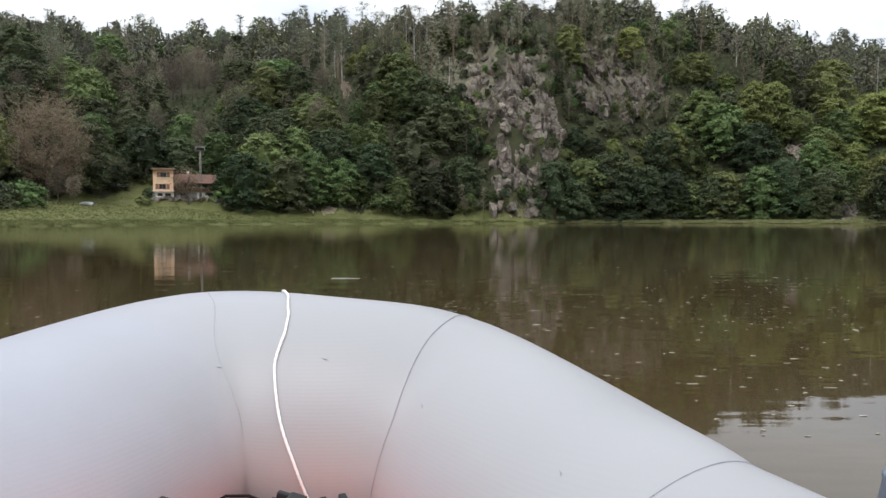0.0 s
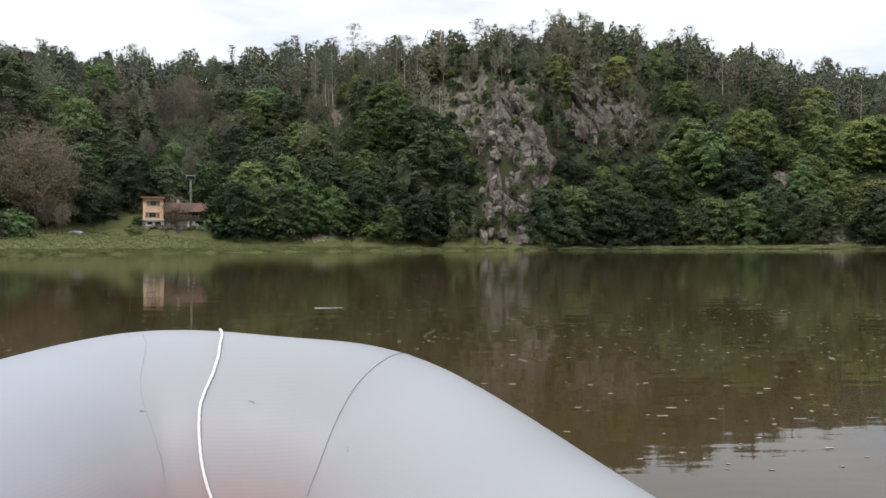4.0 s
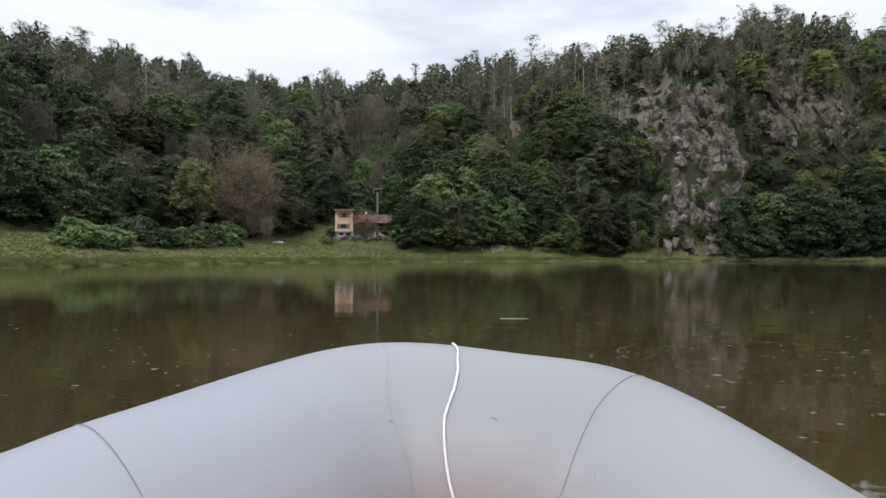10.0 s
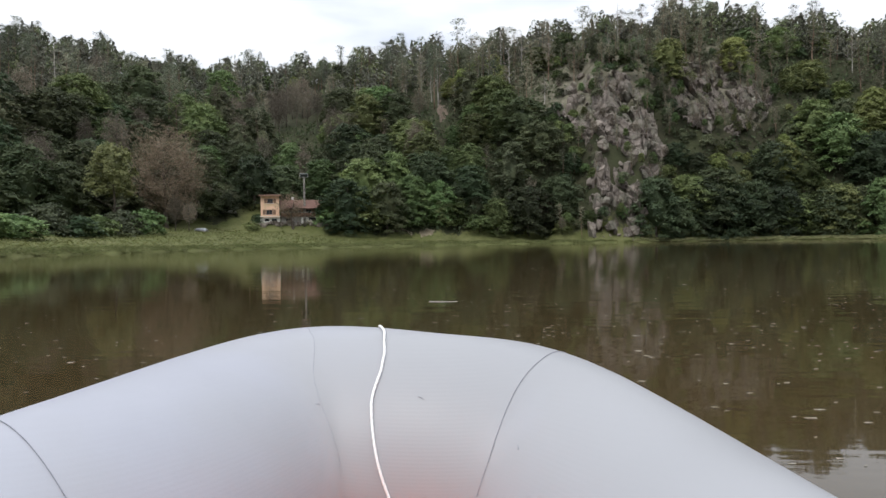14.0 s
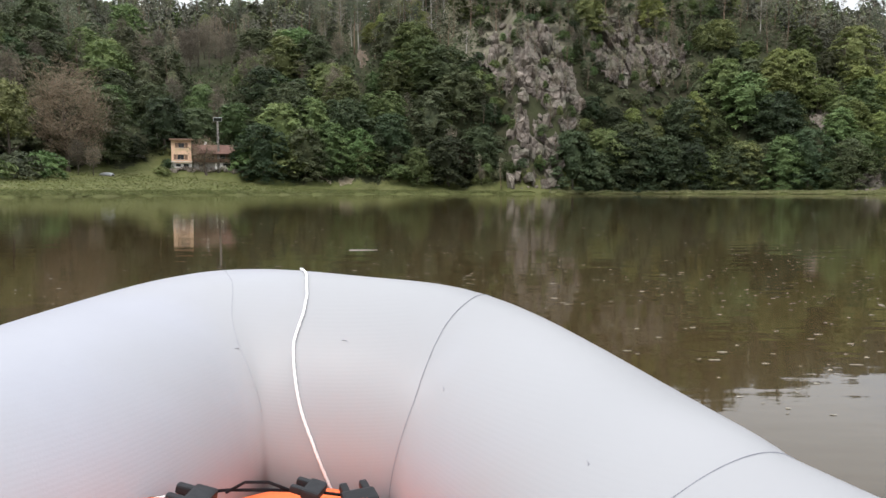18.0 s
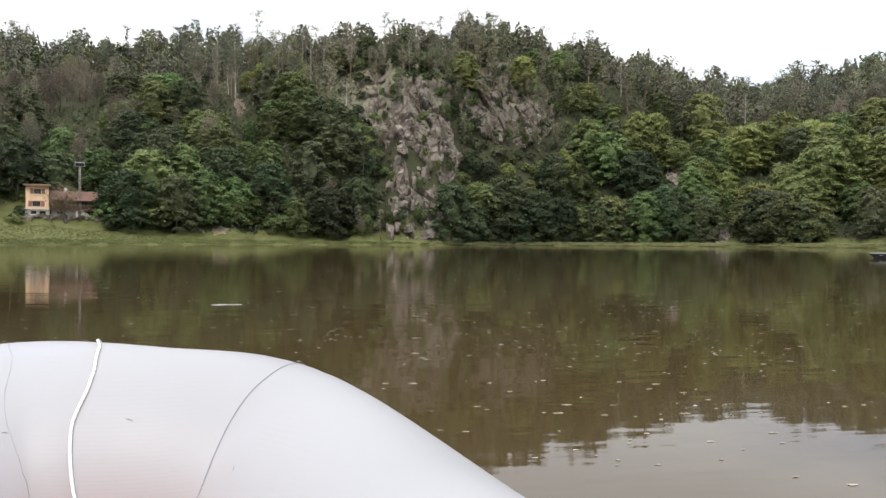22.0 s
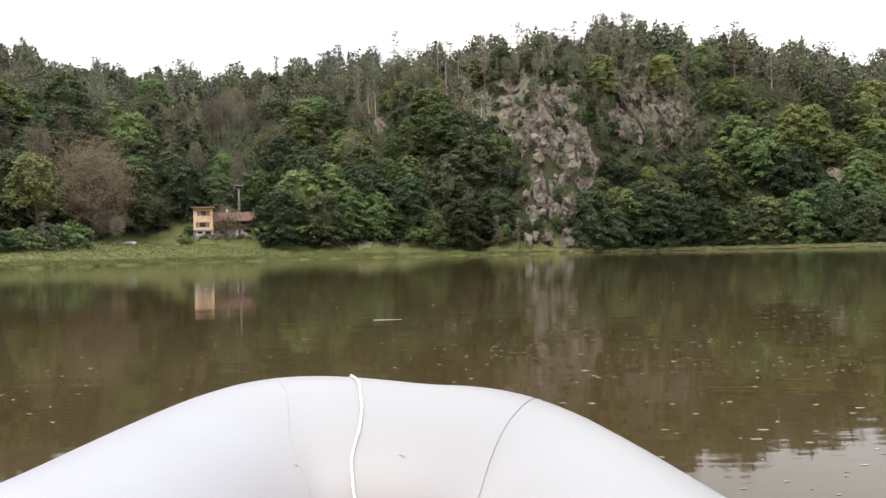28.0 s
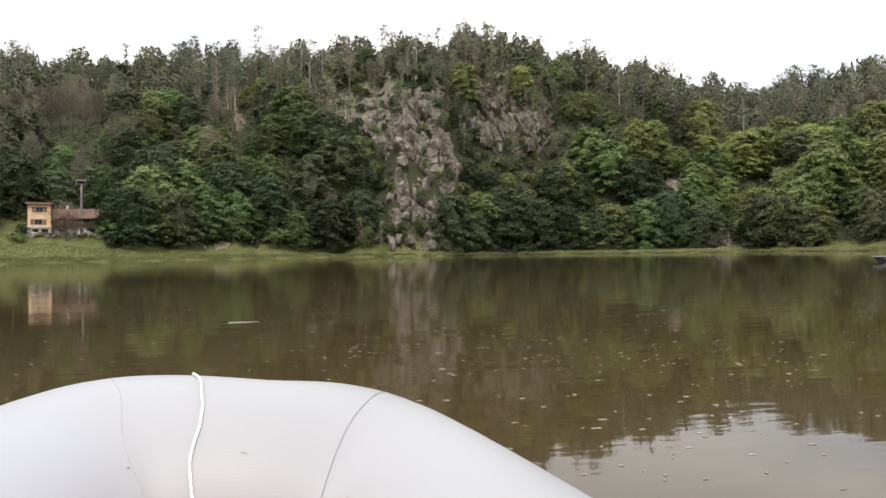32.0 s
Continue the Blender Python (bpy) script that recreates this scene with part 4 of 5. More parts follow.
def FAR_EDGE(al):
    """How far up the slope single trees give way to the far woods."""
    return float(np.interp(al, (-60, -28, -12, -6, 20, 30, 38, 60), (0.62, 0.5, 0.55, 0.86, 0.86, 0.6, 0.5, 0.5)))


def plant_far_woods():
    """Woods along the ridge, too many and too far to tell one by one."""
    rng = np.random.default_rng(17)
    leaves, needles, stems = [], [], []
    for k in range(2600):
        al = rng.uniform(-57, 60)
        s, b, d = (float(np.interp(al, DIRS, t)) for t in (SHORE, BANK, RIDGE))
        lo = FAR_EDGE(al)
        f = lo + (1.12 - lo) * rng.uniform(0, 1) ** 0.8
        if rng.random() > (1.15 - lo) * 1.9:
            continue
        r = s + b + f * (d - s - b)
        x, y = ORIGIN[0] + r * math.sin(radians(al)), ORIGIN[1] + r * math.cos(radians(al))
        z = float(land(al, r)[0])
        h = rng.uniform(6.0, 9.8) * (0.9 + 0.25 * math.sin(al * 0.9) * math.sin(al * 0.37 + 1))
        if not clear_of((x, y, z), h, 4.0):
            continue
        u = rng.random()
        n = 120
        q = rng.uniform(0.12, 1.0, n)
        ang = rng.uniform(0, 2 * np.pi, n)
        if u < 0.22:
            reach = (1 - q) * rng.uniform(1.4, 2.0) + 0.12
        elif u < 0.72:
            reach = 2.0 * np.sin(np.pi * np.clip(q, 0, 0.98)) ** 0.6 * rng.uniform(0.4, 1.1, n)
        else:
            reach = 2.6 * np.sin(np.pi * np.clip(0.1 + 0.86 * q, 0, 0.98)) ** 0.6 * rng.uniform(0.7, 1.05, n)
        c = np.c_[x + reach * np.cos(ang), y + reach * np.sin(ang), z + q * h - 0.2 * reach]
        nr = unit(np.c_[np.cos(ang), np.sin(ang), np.full(n, 0.7)] + 0.4 * rng.normal(size=(n, 3)))
        (needles if u < 0.72 else leaves).append((c, nr))
        if u > 0.4:
            stems.append(tube_data([(x, y, z - 0.5), (x + 0.2, y, z + h * 0.5), (x + 0.3, y, z + h * 0.93)], [0.12, 0.09, 0.04], 4, False))
    for name, label, mat, data in (("far_conifers", "dense far conifer woods on the ridge", M_FAR, needles), ("far_broadleaves", "scattered far broadleaf trees on the ridge", M_FAR_LEAF, leaves)):
        c, nr = np.concatenate([d[0] for d in data]), np.concatenate([d[1] for d in data])
        stuff_quads(name, label, "woods", mat, c, nr, 0.43, 0.62, 18)
    tagged(new("far_trunks", mesh_of("far_trunks", *join(*stems), M_PINE_BARK)), "thin reddish trunks among the far woods", "woods", kind="stuff")


def stuff_quads(name, label, category, mat, centres, normals, size, aspect, seed, along=None):
    rng = np.random.default_rng(seed)
    me = mesh_of(name, *quads(centres, normals, size, rng, aspect, along), mat)
    return tagged(new(name, me), label, category, kind="stuff")


# brown-grey needles, lightened in base colour to stand for haze on the ridge
M_FAR = material("far_needles", (0.08, 0.086, 0.065), (0.148, 0.144, 0.107), 0.12, 0.7, spec=0.2, per_piece=0.25, world_space=True)
M_FAR_LEAF = material("far_leaves", (0.074, 0.0999, 0.0459), (0.141, 0.155, 0.0703), 0.12, 0.7, spec=0.2, per_piece=0.25, world_space=True)


def plant_forest():
    rng = np.random.default_rng(11)
    taken = []
    cells = {}
    spots = 26000
    als = rng.uniform(-56, 58, spots)
    us = rng.uniform(0, 1, (spots, 4))
    for i in range(spots):
        al = als[i]
        s, b, d = (float(np.interp(al, DIRS, t)) for t in (SHORE, BANK, RIDGE))
        r = s + b + (d + 14 - s - b) * us[i, 0]
        f = (r - s - b) / (d - s - b)
        kind = choose(al, f, us[i, 1])
        near = {"pine": 3.6, "sparse": 3.3, "spruce": 3.8, "bare": 6.5, "brown": 4.6}.get(kind, 5.2)
        if FAR_EDGE(al) < f and us[i, 0] > 0.0:
            if us[i, 2] > 0.22:
                continue
        x, y = ORIGIN[0] + r * math.sin(radians(al)), ORIGIN[1] + r * math.cos(radians(al))
        key = (int(x // 8), int(y // 8))
        if any(math.hypot(x - tx, y - ty) < 0.5 * (near + tn) for kx in (-1, 0, 1) for ky in (-1, 0, 1) for tx, ty, tn in cells.get((key[0] + kx, key[1] + ky), ())):
            continue
        z = float(land(al, r)[0])
        scale = 0.75 + 0.5 * us[i, 2] if kind not in ("pine", "sparse", "spruce") else 0.6 + 0.7 * (us[i, 2] * 7.3 % 1.0)
        if kind in ("green", "dark", "light", "near", "grey") and f > 0.5:
            scale *= 0.8
        if al > 47:
            scale *= 1.2
        tall, wide = 12 * scale, 8 * scale if kind in ("green", "dark", "light", "near", "grey") else 4.5 * scale
        if not clear_of((x, y, z), tall, wide):
            scale *= 0.45
            tall, wide, near = tall * 0.45, wide * 0.45, near * 0.5
            on_crag = any(inside(seen_at((x, y, z)), poly) for poly in (CLIFF_MAIN, CLIFF_UPPER))
            if on_crag and us[i, 1] > 0.3:
                kind, scale, near = ("sparse", "brown", "green")[i % 3], 0.2 + 0.25 * us[i, 2], 3.4
            elif not clear_of((x, y, z), tall, wide):
                continue
        wide_crown = kind in ("green", "dark", "light", "grey", "near")
        if kind == "bare":
            scale *= 0.72
        if FAR_EDGE(al) < f:
            scale *= 0.76
        elif wide_crown:
            scale *= 0.86
        name = PROTOS[kind][0][0]
        if MADE.get(name, 0) >= 298:
            continue
        cells.setdefault(key, []).append((x, y, near))
        plant(kind, int(us[i, 3] * 97), (x, y, z - 0.3), scale, us[i, 3] * 40, sx=1.08 + 0.26 * (us[i, 3] * 31 % 1.0) if wide_crown else 1.0)
    # stunted trees and scrub that root in the crags themselves
    for poly, n in ((CLIFF_MAIN, 120), (CLIFF_UPPER, 110)):
        xs, ys = [p[0] for p in poly], [p[1] for p in poly]
        for k in range(n):
            b = rng.uniform(min(xs) - 6, max(xs) + 6), min(ys) - 4 + (max(ys) - min(ys)) * rng.uniform(0, 1) ** (2.8 if poly is CLIFF_MAIN else 1.0)
            p = on_land(*b)
            kind = ("sparse", "sparse", "bush", "sparse", "brown", "green")[k % 6]
            plant(kind, k, p + unit(np.array([-p[0], 4.5 - p[1], 0.0])) * 2.0 + [0, 0, 0.6], {"sparse": 0.4, "brown": 0.28, "bush": 0.6, "green": 0.24}[kind] * rng.uniform(0.7, 1.25), k * 1.1,
                  "stunted growth rooted in the rock face")
    # scrub in the gaps round the crags
    for k in range(16000):
        al, u = rng.uniform(-4, 24), rng.uniform(0, 1, 4)
        s, b, d = (float(np.interp(al, DIRS, t)) for t in (SHORE, BANK, RIDGE))
        r = s + b + 1 + (d - s - b) * u[0]
        x, y = ORIGIN[0] + r * math.sin(radians(al)), ORIGIN[1] + r * math.cos(radians(al))
        key = (int(x // 8), int(y // 8))
        if any(math.hypot(x - tx, y - ty) < 0.5 * (2.2 + tn * 0.8) for kx in (-1, 0, 1) for ky in (-1, 0, 1) for tx, ty, tn in cells.get((key[0] + kx, key[1] + ky), ())):
            continue
        z, scale = float(land(al, r)[0]), 0.45 + 0.5 * u[1]
        if MADE.get("bush", 0) >= 280 or not clear_of((x, y, z), 2.2 * scale, 3.4 * scale):
            continue
        cells.setdefault(key, []).append((x, y, 2.4))
        plant("bush", int(u[2] * 97), (x, y, z - 0.3), scale, u[3] * 6.3, "low leafy shrub on the steep slope beside the rocks")


plant_forest()
plant_far_woods()


# ---- crags ----
def rock_mesh(rng, sx, sy, sz):
    """A block of broken granite: a hull of scattered points with flat facets."""
    bm = bmesh.new()
    for _ in range(16):
        v = unit(rng.normal(size=3)) * rng.uniform(0.75, 1.0)
        v = np.clip(v * 1.25, -0.85, 0.85)
        bm.verts.new((v[0] * sx, v[1] * sy, v[2] * sz))
    res = bmesh.ops.convex_hull(bm, input=bm.verts)
    bmesh.ops.delete(bm, geom=[g for g in res["geom_interior"] if isinstance(g, bmesh.types.BMVert)], context="VERTS")
    bmesh.ops.dissolve_limit(bm, angle_limit=0.25, verts=bm.verts, edges=bm.edges)
    me = bpy.data.meshes.new("rock_block")
    bm.to_mesh(me)
    bm.free()
    me.materials.append(M_ROCK)
    return me


ROCK_RNG = np.random.default_rng(5)
ROCKS = [rock_mesh(ROCK_RNG, *ROCK_RNG.uniform(0.7, 1.3, 3)) for _ in range(12)]


def crag(poly, count, label, big=(0.6, 1.6), step=0.34, mat=None, relief=1.0):
    """A crag: a face broken along its joints into tilted facets, laid over the slope, with blocks standing out of it."""
    thing = tagged(new("rock_cliff"), label, "cliff", kind="structure")
    rng = np.random.default_rng(len(poly) + count)
    xs, ys = [p[0] for p in poly], [p[1] for p in poly]
    centre = on_land((min(xs) + max(xs)) / 2, (min(ys) + max(ys)) / 2)
    reach_m = math.hypot(centre[0], centre[1] - 4.5) / FOCAL
    nx = int((max(xs) - min(xs) + 24) * reach_m / step) + 2
    ny = int((max(ys) - min(ys) + 24) * reach_m / step) + 2
    index, verts, faces = {}, [], []
    for i in range(nx):
        for j in range(ny):
            b = (min(xs) - 12 + i * step / reach_m, min(ys) - 12 + j * step / reach_m)
            wob = (b[0] + 9 * noise.noise((b[0] * 0.05, b[1] * 0.05, 3)), b[1] + 9 * noise.noise((b[0] * 0.05, b[1] * 0.05, 8)))
            if not inside(wob, poly):
                continue
            edge = sum(inside((wob[0] + 14 * math.cos(a), wob[1] + 14 * math.sin(a)), poly) for a in (0.4, 1.2, 2.0, 2.8, 3.5, 4.3, 5.1, 5.9)) / 8
            p = on_land(*b)
            q = Vector((p[0] + 0.22 * p[2], p[1] * 0.8, p[2] * 0.55))
            q = q + 0.5 * noise.noise_vector(q * 0.35)
            out = 0.6 + 1.1 * noise.noise(q * 0.12)
            for size, amount, tilt in ((0.15, 2.3, 0.85), (0.36, 1.1, 0.95), (0.85, 0.22, 0.35)):
                dist, cells = noise.voronoi(q * size)
                out += amount * noise.noise(cells[0] * 5.3) + tilt * noise.noise_vector(cells[0] * 3.7).dot(q * size - cells[0]) / size
                out -= 0.75 * amount * max(0.0, 1 - 9 * (dist[1] - dist[0]))
            way = unit(np.array([-p[0], 4.5 - p[1], 0.0])) * 0.85 + np.array([0, 0, 0.35])
            index[i, j] = len(verts)
            verts.append(p + way * ((out * relief + 0.5) * min(1.0, 0.1 + 1.1 * edge)))
    for (i, j) in index:
        q = [index.get(k) for k in ((i, j), (i + 1, j), (i + 1, j + 1), (i, j + 1))]
        if None not in q:
            faces.append(q[::-1])
    part("rock_face", mesh_of("rock_face", verts, faces, mat or M_ROCK), None, thing, "weathered grey granite face")
    made = 0
    while made < count:
        b = (rng.uniform(min(xs), max(xs)), rng.uniform(min(ys), max(ys)))
        if not inside(b, poly):
            continue
        p = on_land(*b)
        low = b[1] > 0.3 * min(ys) + 0.7 * max(ys) and len(poly) > 8
        s = rng.uniform(*big) * (1.3 if low else 1.0)
        ob = part("rock_block", ROCKS[made % len(ROCKS)], None, thing)
        way = unit(np.array([-p[0], 4.5 - p[1], 0.0]))
        ob.matrix_world = Matrix.LocRotScale(Vector(p + way * (0.9 * relief if low else 0.6 * relief) + [0, 0, 0.1]), Euler((rng.uniform(-0.3, 0.3), rng.uniform(-0.3, 0.3), rng.uniform(0, 6.28))),
                                             Vector((s * rng.uniform(0.6, 1.0), s * rng.uniform(0.6, 1.0), s * rng.uniform(0.8, 1.2 if low else 1.9))))
        made += 1


crag(CLIFF_MAIN, 64, "tall craggy grey granite cliff rising from the water between trees")
crag(CLIFF_UPPER, 34, "grey rock outcrop high on the wooded slope")
crag(OUTCROP_A, 8, "small bare outcrop of rock and reddish soil", (0.2, 0.4), mat=M_REDSOIL, relief=0.12)
crag(OUTCROP_D, 14, "low fractured rock face at the water's edge", (0.35, 0.8), relief=0.5)
crag(OUTCROP_B, 12, "narrow rock rib between trees", (0.4, 0.9), relief=0.45)
crag(OUTCROP_E, 9, "slanting pale rock slab at the foot of the trees", (0.3, 0.7), relief=0.4)


# ---- the hillside's low growth and the banks ----
def scatter(n, lo, hi, seed, al_range=(-58, 60)):
    """Places between two distances from the water's edge, in every visible direction."""
    rng = np.random.default_rng(seed)
    al = rng.uniform(*al_range, n)
    s, b = np.interp(al, DIRS, SHORE), np.interp(al, DIRS, BANK)
    a = lo(b) + (hi(b) - lo(b)) * rng.uniform(0, 1, n)
    r = s + a
    x, y = ORIGIN[0] + r * np.sin(np.radians(al)), ORIGIN[1] + r * np.cos(np.radians(al))
    return np.c_[x, y, land(al, r)[0]], rng


def make_undergrowth():
    p, rng = scatter(64000, lambda b: b + 1.5, lambda b: b + 75, 21)
    keep = []
    for q in p:
        b = seen_at(q)
        lawn = 105 < b[0] < 345 and 318 < b[1] < 420 and math.hypot(q[0], q[1] - 4.5) < math.hypot(HOUSE[0], HOUSE[1] - 4.5) + (4 if b[0] > 170 else 16)
        keep.append(not lawn and not any(inside(b, poly) for poly in BARE))
    keep = np.array(keep)
    p = p[keep]
    p[:, 2] += rng.uniform(0.0, 2.0, len(p))
    stuff_quads("undergrowth", "low green scrub and saplings between the trees", "undergrowth", M_LEAF_DARK, p, unit(rng.normal(size=p.shape) + [0, -0.5, 0.6]), 0.42, 0.7, 22)
    q, rng = scatter(44000, lambda b: 0.2 + 0 * b, lambda b: b + 1.5, 23)
    h = rng.uniform(0.05, 0.26, len(q))
    q[:, 2] += h * 0.5
    up = unit(np.c_[rng.normal(0, 0.3, len(q)), rng.normal(0, 0.3, len(q)), np.ones(len(q))])
    nrm = unit(np.cross(up, rng.normal(size=q.shape)))
    stuff_quads("grass", "rough green meadow grass along the river bank", "grass", M_GRASS, q, nrm, 0.21, 0.26, 24, np.cross(nrm, up))
    for name, label, mat, n, sector, size, seed in (("shore_grass", "low yellow-green grass at the water's edge", M_SHORE_GRASS, 15000, (-58, 6), 0.3, 25),
                                                    ("shore_reeds", "pale low reeds at the water's edge", M_REED, 15000, (8.3, 60), 0.42, 27)):
        q, rng = scatter(n, lambda b: -0.35 + 0 * b, lambda b: 2.4 + 0 * b, seed, sector)
        q[:, 2] = np.maximum(q[:, 2], 0) + 0.6 * size
        up = unit(np.c_[rng.normal(0, 0.35, len(q)), rng.normal(0, 0.35, len(q)), np.ones(len(q))])
        nrm = unit(np.cross(up, rng.normal(size=q.shape)))
        stuff_quads(name, label, "reeds", mat, q, nrm, size, 0.16, seed + 1, np.cross(nrm, up))


make_undergrowth()


def make_foam():
    """Flecks of froth drifting on the river: flat, ragged and thin."""
    rng = np.random.default_rng(31)
    verts, faces = [], []
    for k in range(5800):
        al = rng.uniform(-46, 52)
        r = 2.2 * (26 ** rng.uniform(0, 1))
        if (r < 4.5 and rng.random() < 0.68) or (al < -4 and rng.random() < 0.6) or rng.random() > 0.25 + 0.75 * (0.5 + 0.5 * math.sin(al * 0.16 + 0.5) * math.cos(r * 0.35 + al * 0.05)) ** 1.5:
            continue
        x, y = r * math.sin(radians(al)), r * math.cos(radians(al))
        if abs(x + 0.35) < 1.15 and y < 1.7:
            continue
        size = rng.uniform(0.0028, 0.0075) * (1.8 if rng.random() < 0.07 else 1.0) * (1 + r * 0.011)
        n = 9
        ang = np.arange(n) * 2 * np.pi / n
        rad = size * rng.uniform(0.5, 1.25, n)
        stretch = rng.uniform(1.2, 3.0)
        base = len(verts)
        for z in (0.0012, 0.0022):
            for a, q in zip(ang, rad):
                verts.append((x + q * stretch * math.cos(a) * (1.0 if z < 0.0015 else 0.85), y + q * math.sin(a) * (1.0 if z < 0.0015 else 0.85), z))
        faces.append(tuple(range(base + n, base + 2 * n)))
        for i in range(n):
            faces.append((base + i, base + (i + 1) % n, base + n + (i + 1) % n, base + n + i))
    foam = material("froth", (0.21, 0.19, 0.15), (0.37, 0.345, 0.295), 40, 0.8, 0.3, 200, per_piece=0.3)
    tagged(new("river_foam", mesh_of("river_foam", verts, faces, foam)), "scattered pale flecks of froth on the water", "foam", kind="stuff")


make_foam()


# ---- particular trees of the far bank ----
def facing(p):
    """The turn about z that makes a thing's front (its -y) look at the river."""
    return -math.atan2(p[0] - ORIGIN[0], p[1] - ORIGIN[1])


def hero_trees():
    rng = np.random.default_rng(41)
    p = on_land(14, 384)
    root = tagged(new("willow_tree"), "large round greyish-brown willow, half leafless, on the meadow", "tree")
    root.location = p
    part("trunk", trunk_mesh("trunk", 11, 0.32, rng, M_BARK, 14, 0.4, 0.2, 0.4), None, root)
    part("crown", twig_crown(18.5, 13.5, rng, M_WILLOW_TWIG, 16000, 0.6, 0.36, 0.49, 0.46), None, root, "brown hanging twigs")
    p = on_land(-104, 384)
    root = tagged(new("willow_tree"), "pale yellow-green willow with drooping branches on the meadow", "tree")
    root.location = p
    part("trunk", trunk_mesh("trunk", 8, 0.25, rng, M_BARK, 10, 0.4, 0.2, 0.4), None, root)
    part("crown", broadleaf_crown(12.8, 7.2, rng, M_WILLOW, 50, 110, 0.19, 0.42, 0.4), None, root, "pale yellow-green leaves")
    p = on_land(272, 393)
    root = tagged(new("apple_tree"), "small gnarled sparse tree on the lawn before the cabin", "tree")
    root.location = p
    part("trunk", trunk_mesh("trunk", 5.4, 0.27, rng, M_BARK, 14, 0.9, 0.2, 0.6), None, root)
    part("crown", twig_crown(7.6, 5.6, rng, M_WILLOW_TWIG, 1900, 0.2, 0.27), None, root, "thin pale foliage")
    for x, y, kind, scale, sx in ((370, 386, "bush", 2.1, 1.0), (425, 390, "bush", 2.0, 1.0), (345, 384, "bush", 1.6, 0.9), (-150, 396, "bush", 0.85, 1.4), (-196, 398, "bush", 0.8, 1.7), (-262, 393, "bush", 1.2, 1.1), (-340, 398, "bush", 0.8, 1.7), (-430, 396, "bush", 1.0, 1.4),
                                  (-92, 396, "bush", 1.1, 1.2), (-38, 394, "bush", 1.15, 1.1), (30, 390, "brown", 0.5, 1.0), (60, 391, "brown", 0.42, 1.2), (204, 380, "bush", 0.6, 1.0),
                                  (192, 392, "bush", 0.55, 1.3), (515, 393, "bush", 0.55, 1.0), (655, 398, "bush", 1.0, 1.5), (790, 403, "brown", 0.75, 1.0), (820, 408, "bush", 0.9, 1.2),
                                  (760, 395, "brown", 0.95, 0.8), (925, 385, "bush", 0.9, 0.8)):
        plant(kind, int(x), on_land(x, y), scale, x * 0.7, sx=sx)
    # tall stems that stand clear on the skyline and slope
    for x, y, kind, scale in ((566, 172, "pine", 1.15), (574, 168, "bare", 0.95), (560, 168, "bare", 0.8), (537, 139, "bare", 0.62), (508, 147, "bare", 0.7), (522, 128, "bare", 0.62), (472, 102, "bare", 0.5), (656, 132, "bare", 0.8), (664, 128, "bare", 0.65),
                              (677, 134, "bare", 0.85), (684, 136, "bare", 0.6), (703, 128, "bare", 0.85), (721, 165, "bare", 0.85), (696, 126, "pine", 0.75), (668, 124, "pine", 0.7), (745, 120, "bare", 0.8), (800, 110, "bare", 0.8), (860, 105, "bare", 0.6), (905, 100, "bare", 0.6),
                              (1136, 70, "bare", 1.0), (1020, 62, "spruce", 0.62), (1035, 66, "spruce", 0.68), (500, 155, "pine", 1.0), (540, 150, "bare", 0.9), (1410, 110, "bare", 0.9),
                              (1475, 120, "bare", 0.9), (38, 80, "pine", 1.2), (600, 60, "bare", 1.0), (188, 340, "bare", 0.8)):
        plant(kind, int(x), on_land(x, y), scale, x * 0.3)
    for k in range(11):
        plant("brown", k, on_land(240 + 84 * (k % 5) / 4 + 8 * (k // 5), 182 + 16 * (k // 5)), 0.75 + 0.1 * (k % 4), k * 1.3)
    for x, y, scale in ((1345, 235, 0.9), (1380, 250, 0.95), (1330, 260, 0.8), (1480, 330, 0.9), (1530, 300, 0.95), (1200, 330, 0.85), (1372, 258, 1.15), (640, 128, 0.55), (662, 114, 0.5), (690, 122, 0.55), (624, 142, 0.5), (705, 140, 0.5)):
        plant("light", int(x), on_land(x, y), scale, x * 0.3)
    # the water's edge to the right of the cliff: crowns that reach down to the river
    for k, x in enumerate(range(985, 1700, 42)):
        p = on_land(x, 415 + (x - 985) * 0.004)
        if not OUTCROP_C[0] - 42 < x < OUTCROP_C[1] + 42:
            plant(("dark", "green", "dark", "dark", "dark" if x < 1260 else "green")[k % 5] if x > 1060 else "dark", k, p + [0, 0, -0.9], rng.uniform(0.75, 1.1), k * 1.3, sx=1.1)
    for k, x in enumerate(range(450, 690, 40)):
        p = on_land(x, 383)
        plant(("green", "dark", "grey")[k % 3], k, p + [0, 0, -0.6], rng.uniform(0.6, 0.8), k * 1.7, sx=1.1)
    # the near bank that closes the river on the other side
    for al, r, scale in ((54, 60, 1.2), (57, 52, 1.4), (60, 48, 1.4), (64, 46, 1.4)):
        x, y = ORIGIN[0] + r * math.sin(radians(al)), ORIGIN[1] + r * math.cos(radians(al))
        plant("near", int(r), (x, y, max(0.2, float(ground_z(x, y)))), scale, r)


OUTCROP_C = (1495, 1535)
hero_trees()


# ---- the cabin and what stands round it ----
M_PLASTER = material("peach_plaster", (0.66, 0.43, 0.29), (0.76, 0.52, 0.37), 3, 0.9, 0.3, 40, c=(0.58, 0.42, 0.27), c_scale=0.8)
M_WHITEWASH = material("whitewash", (0.6, 0.58, 0.54), (0.74, 0.72, 0.68), 3, 0.9, 0.3, 40)
M_STONEWALL = material("field_stone", (0.22, 0.2, 0.18), (0.42, 0.4, 0.36), 2.5, 0.9, 0.8, 6, per_object=0.2)
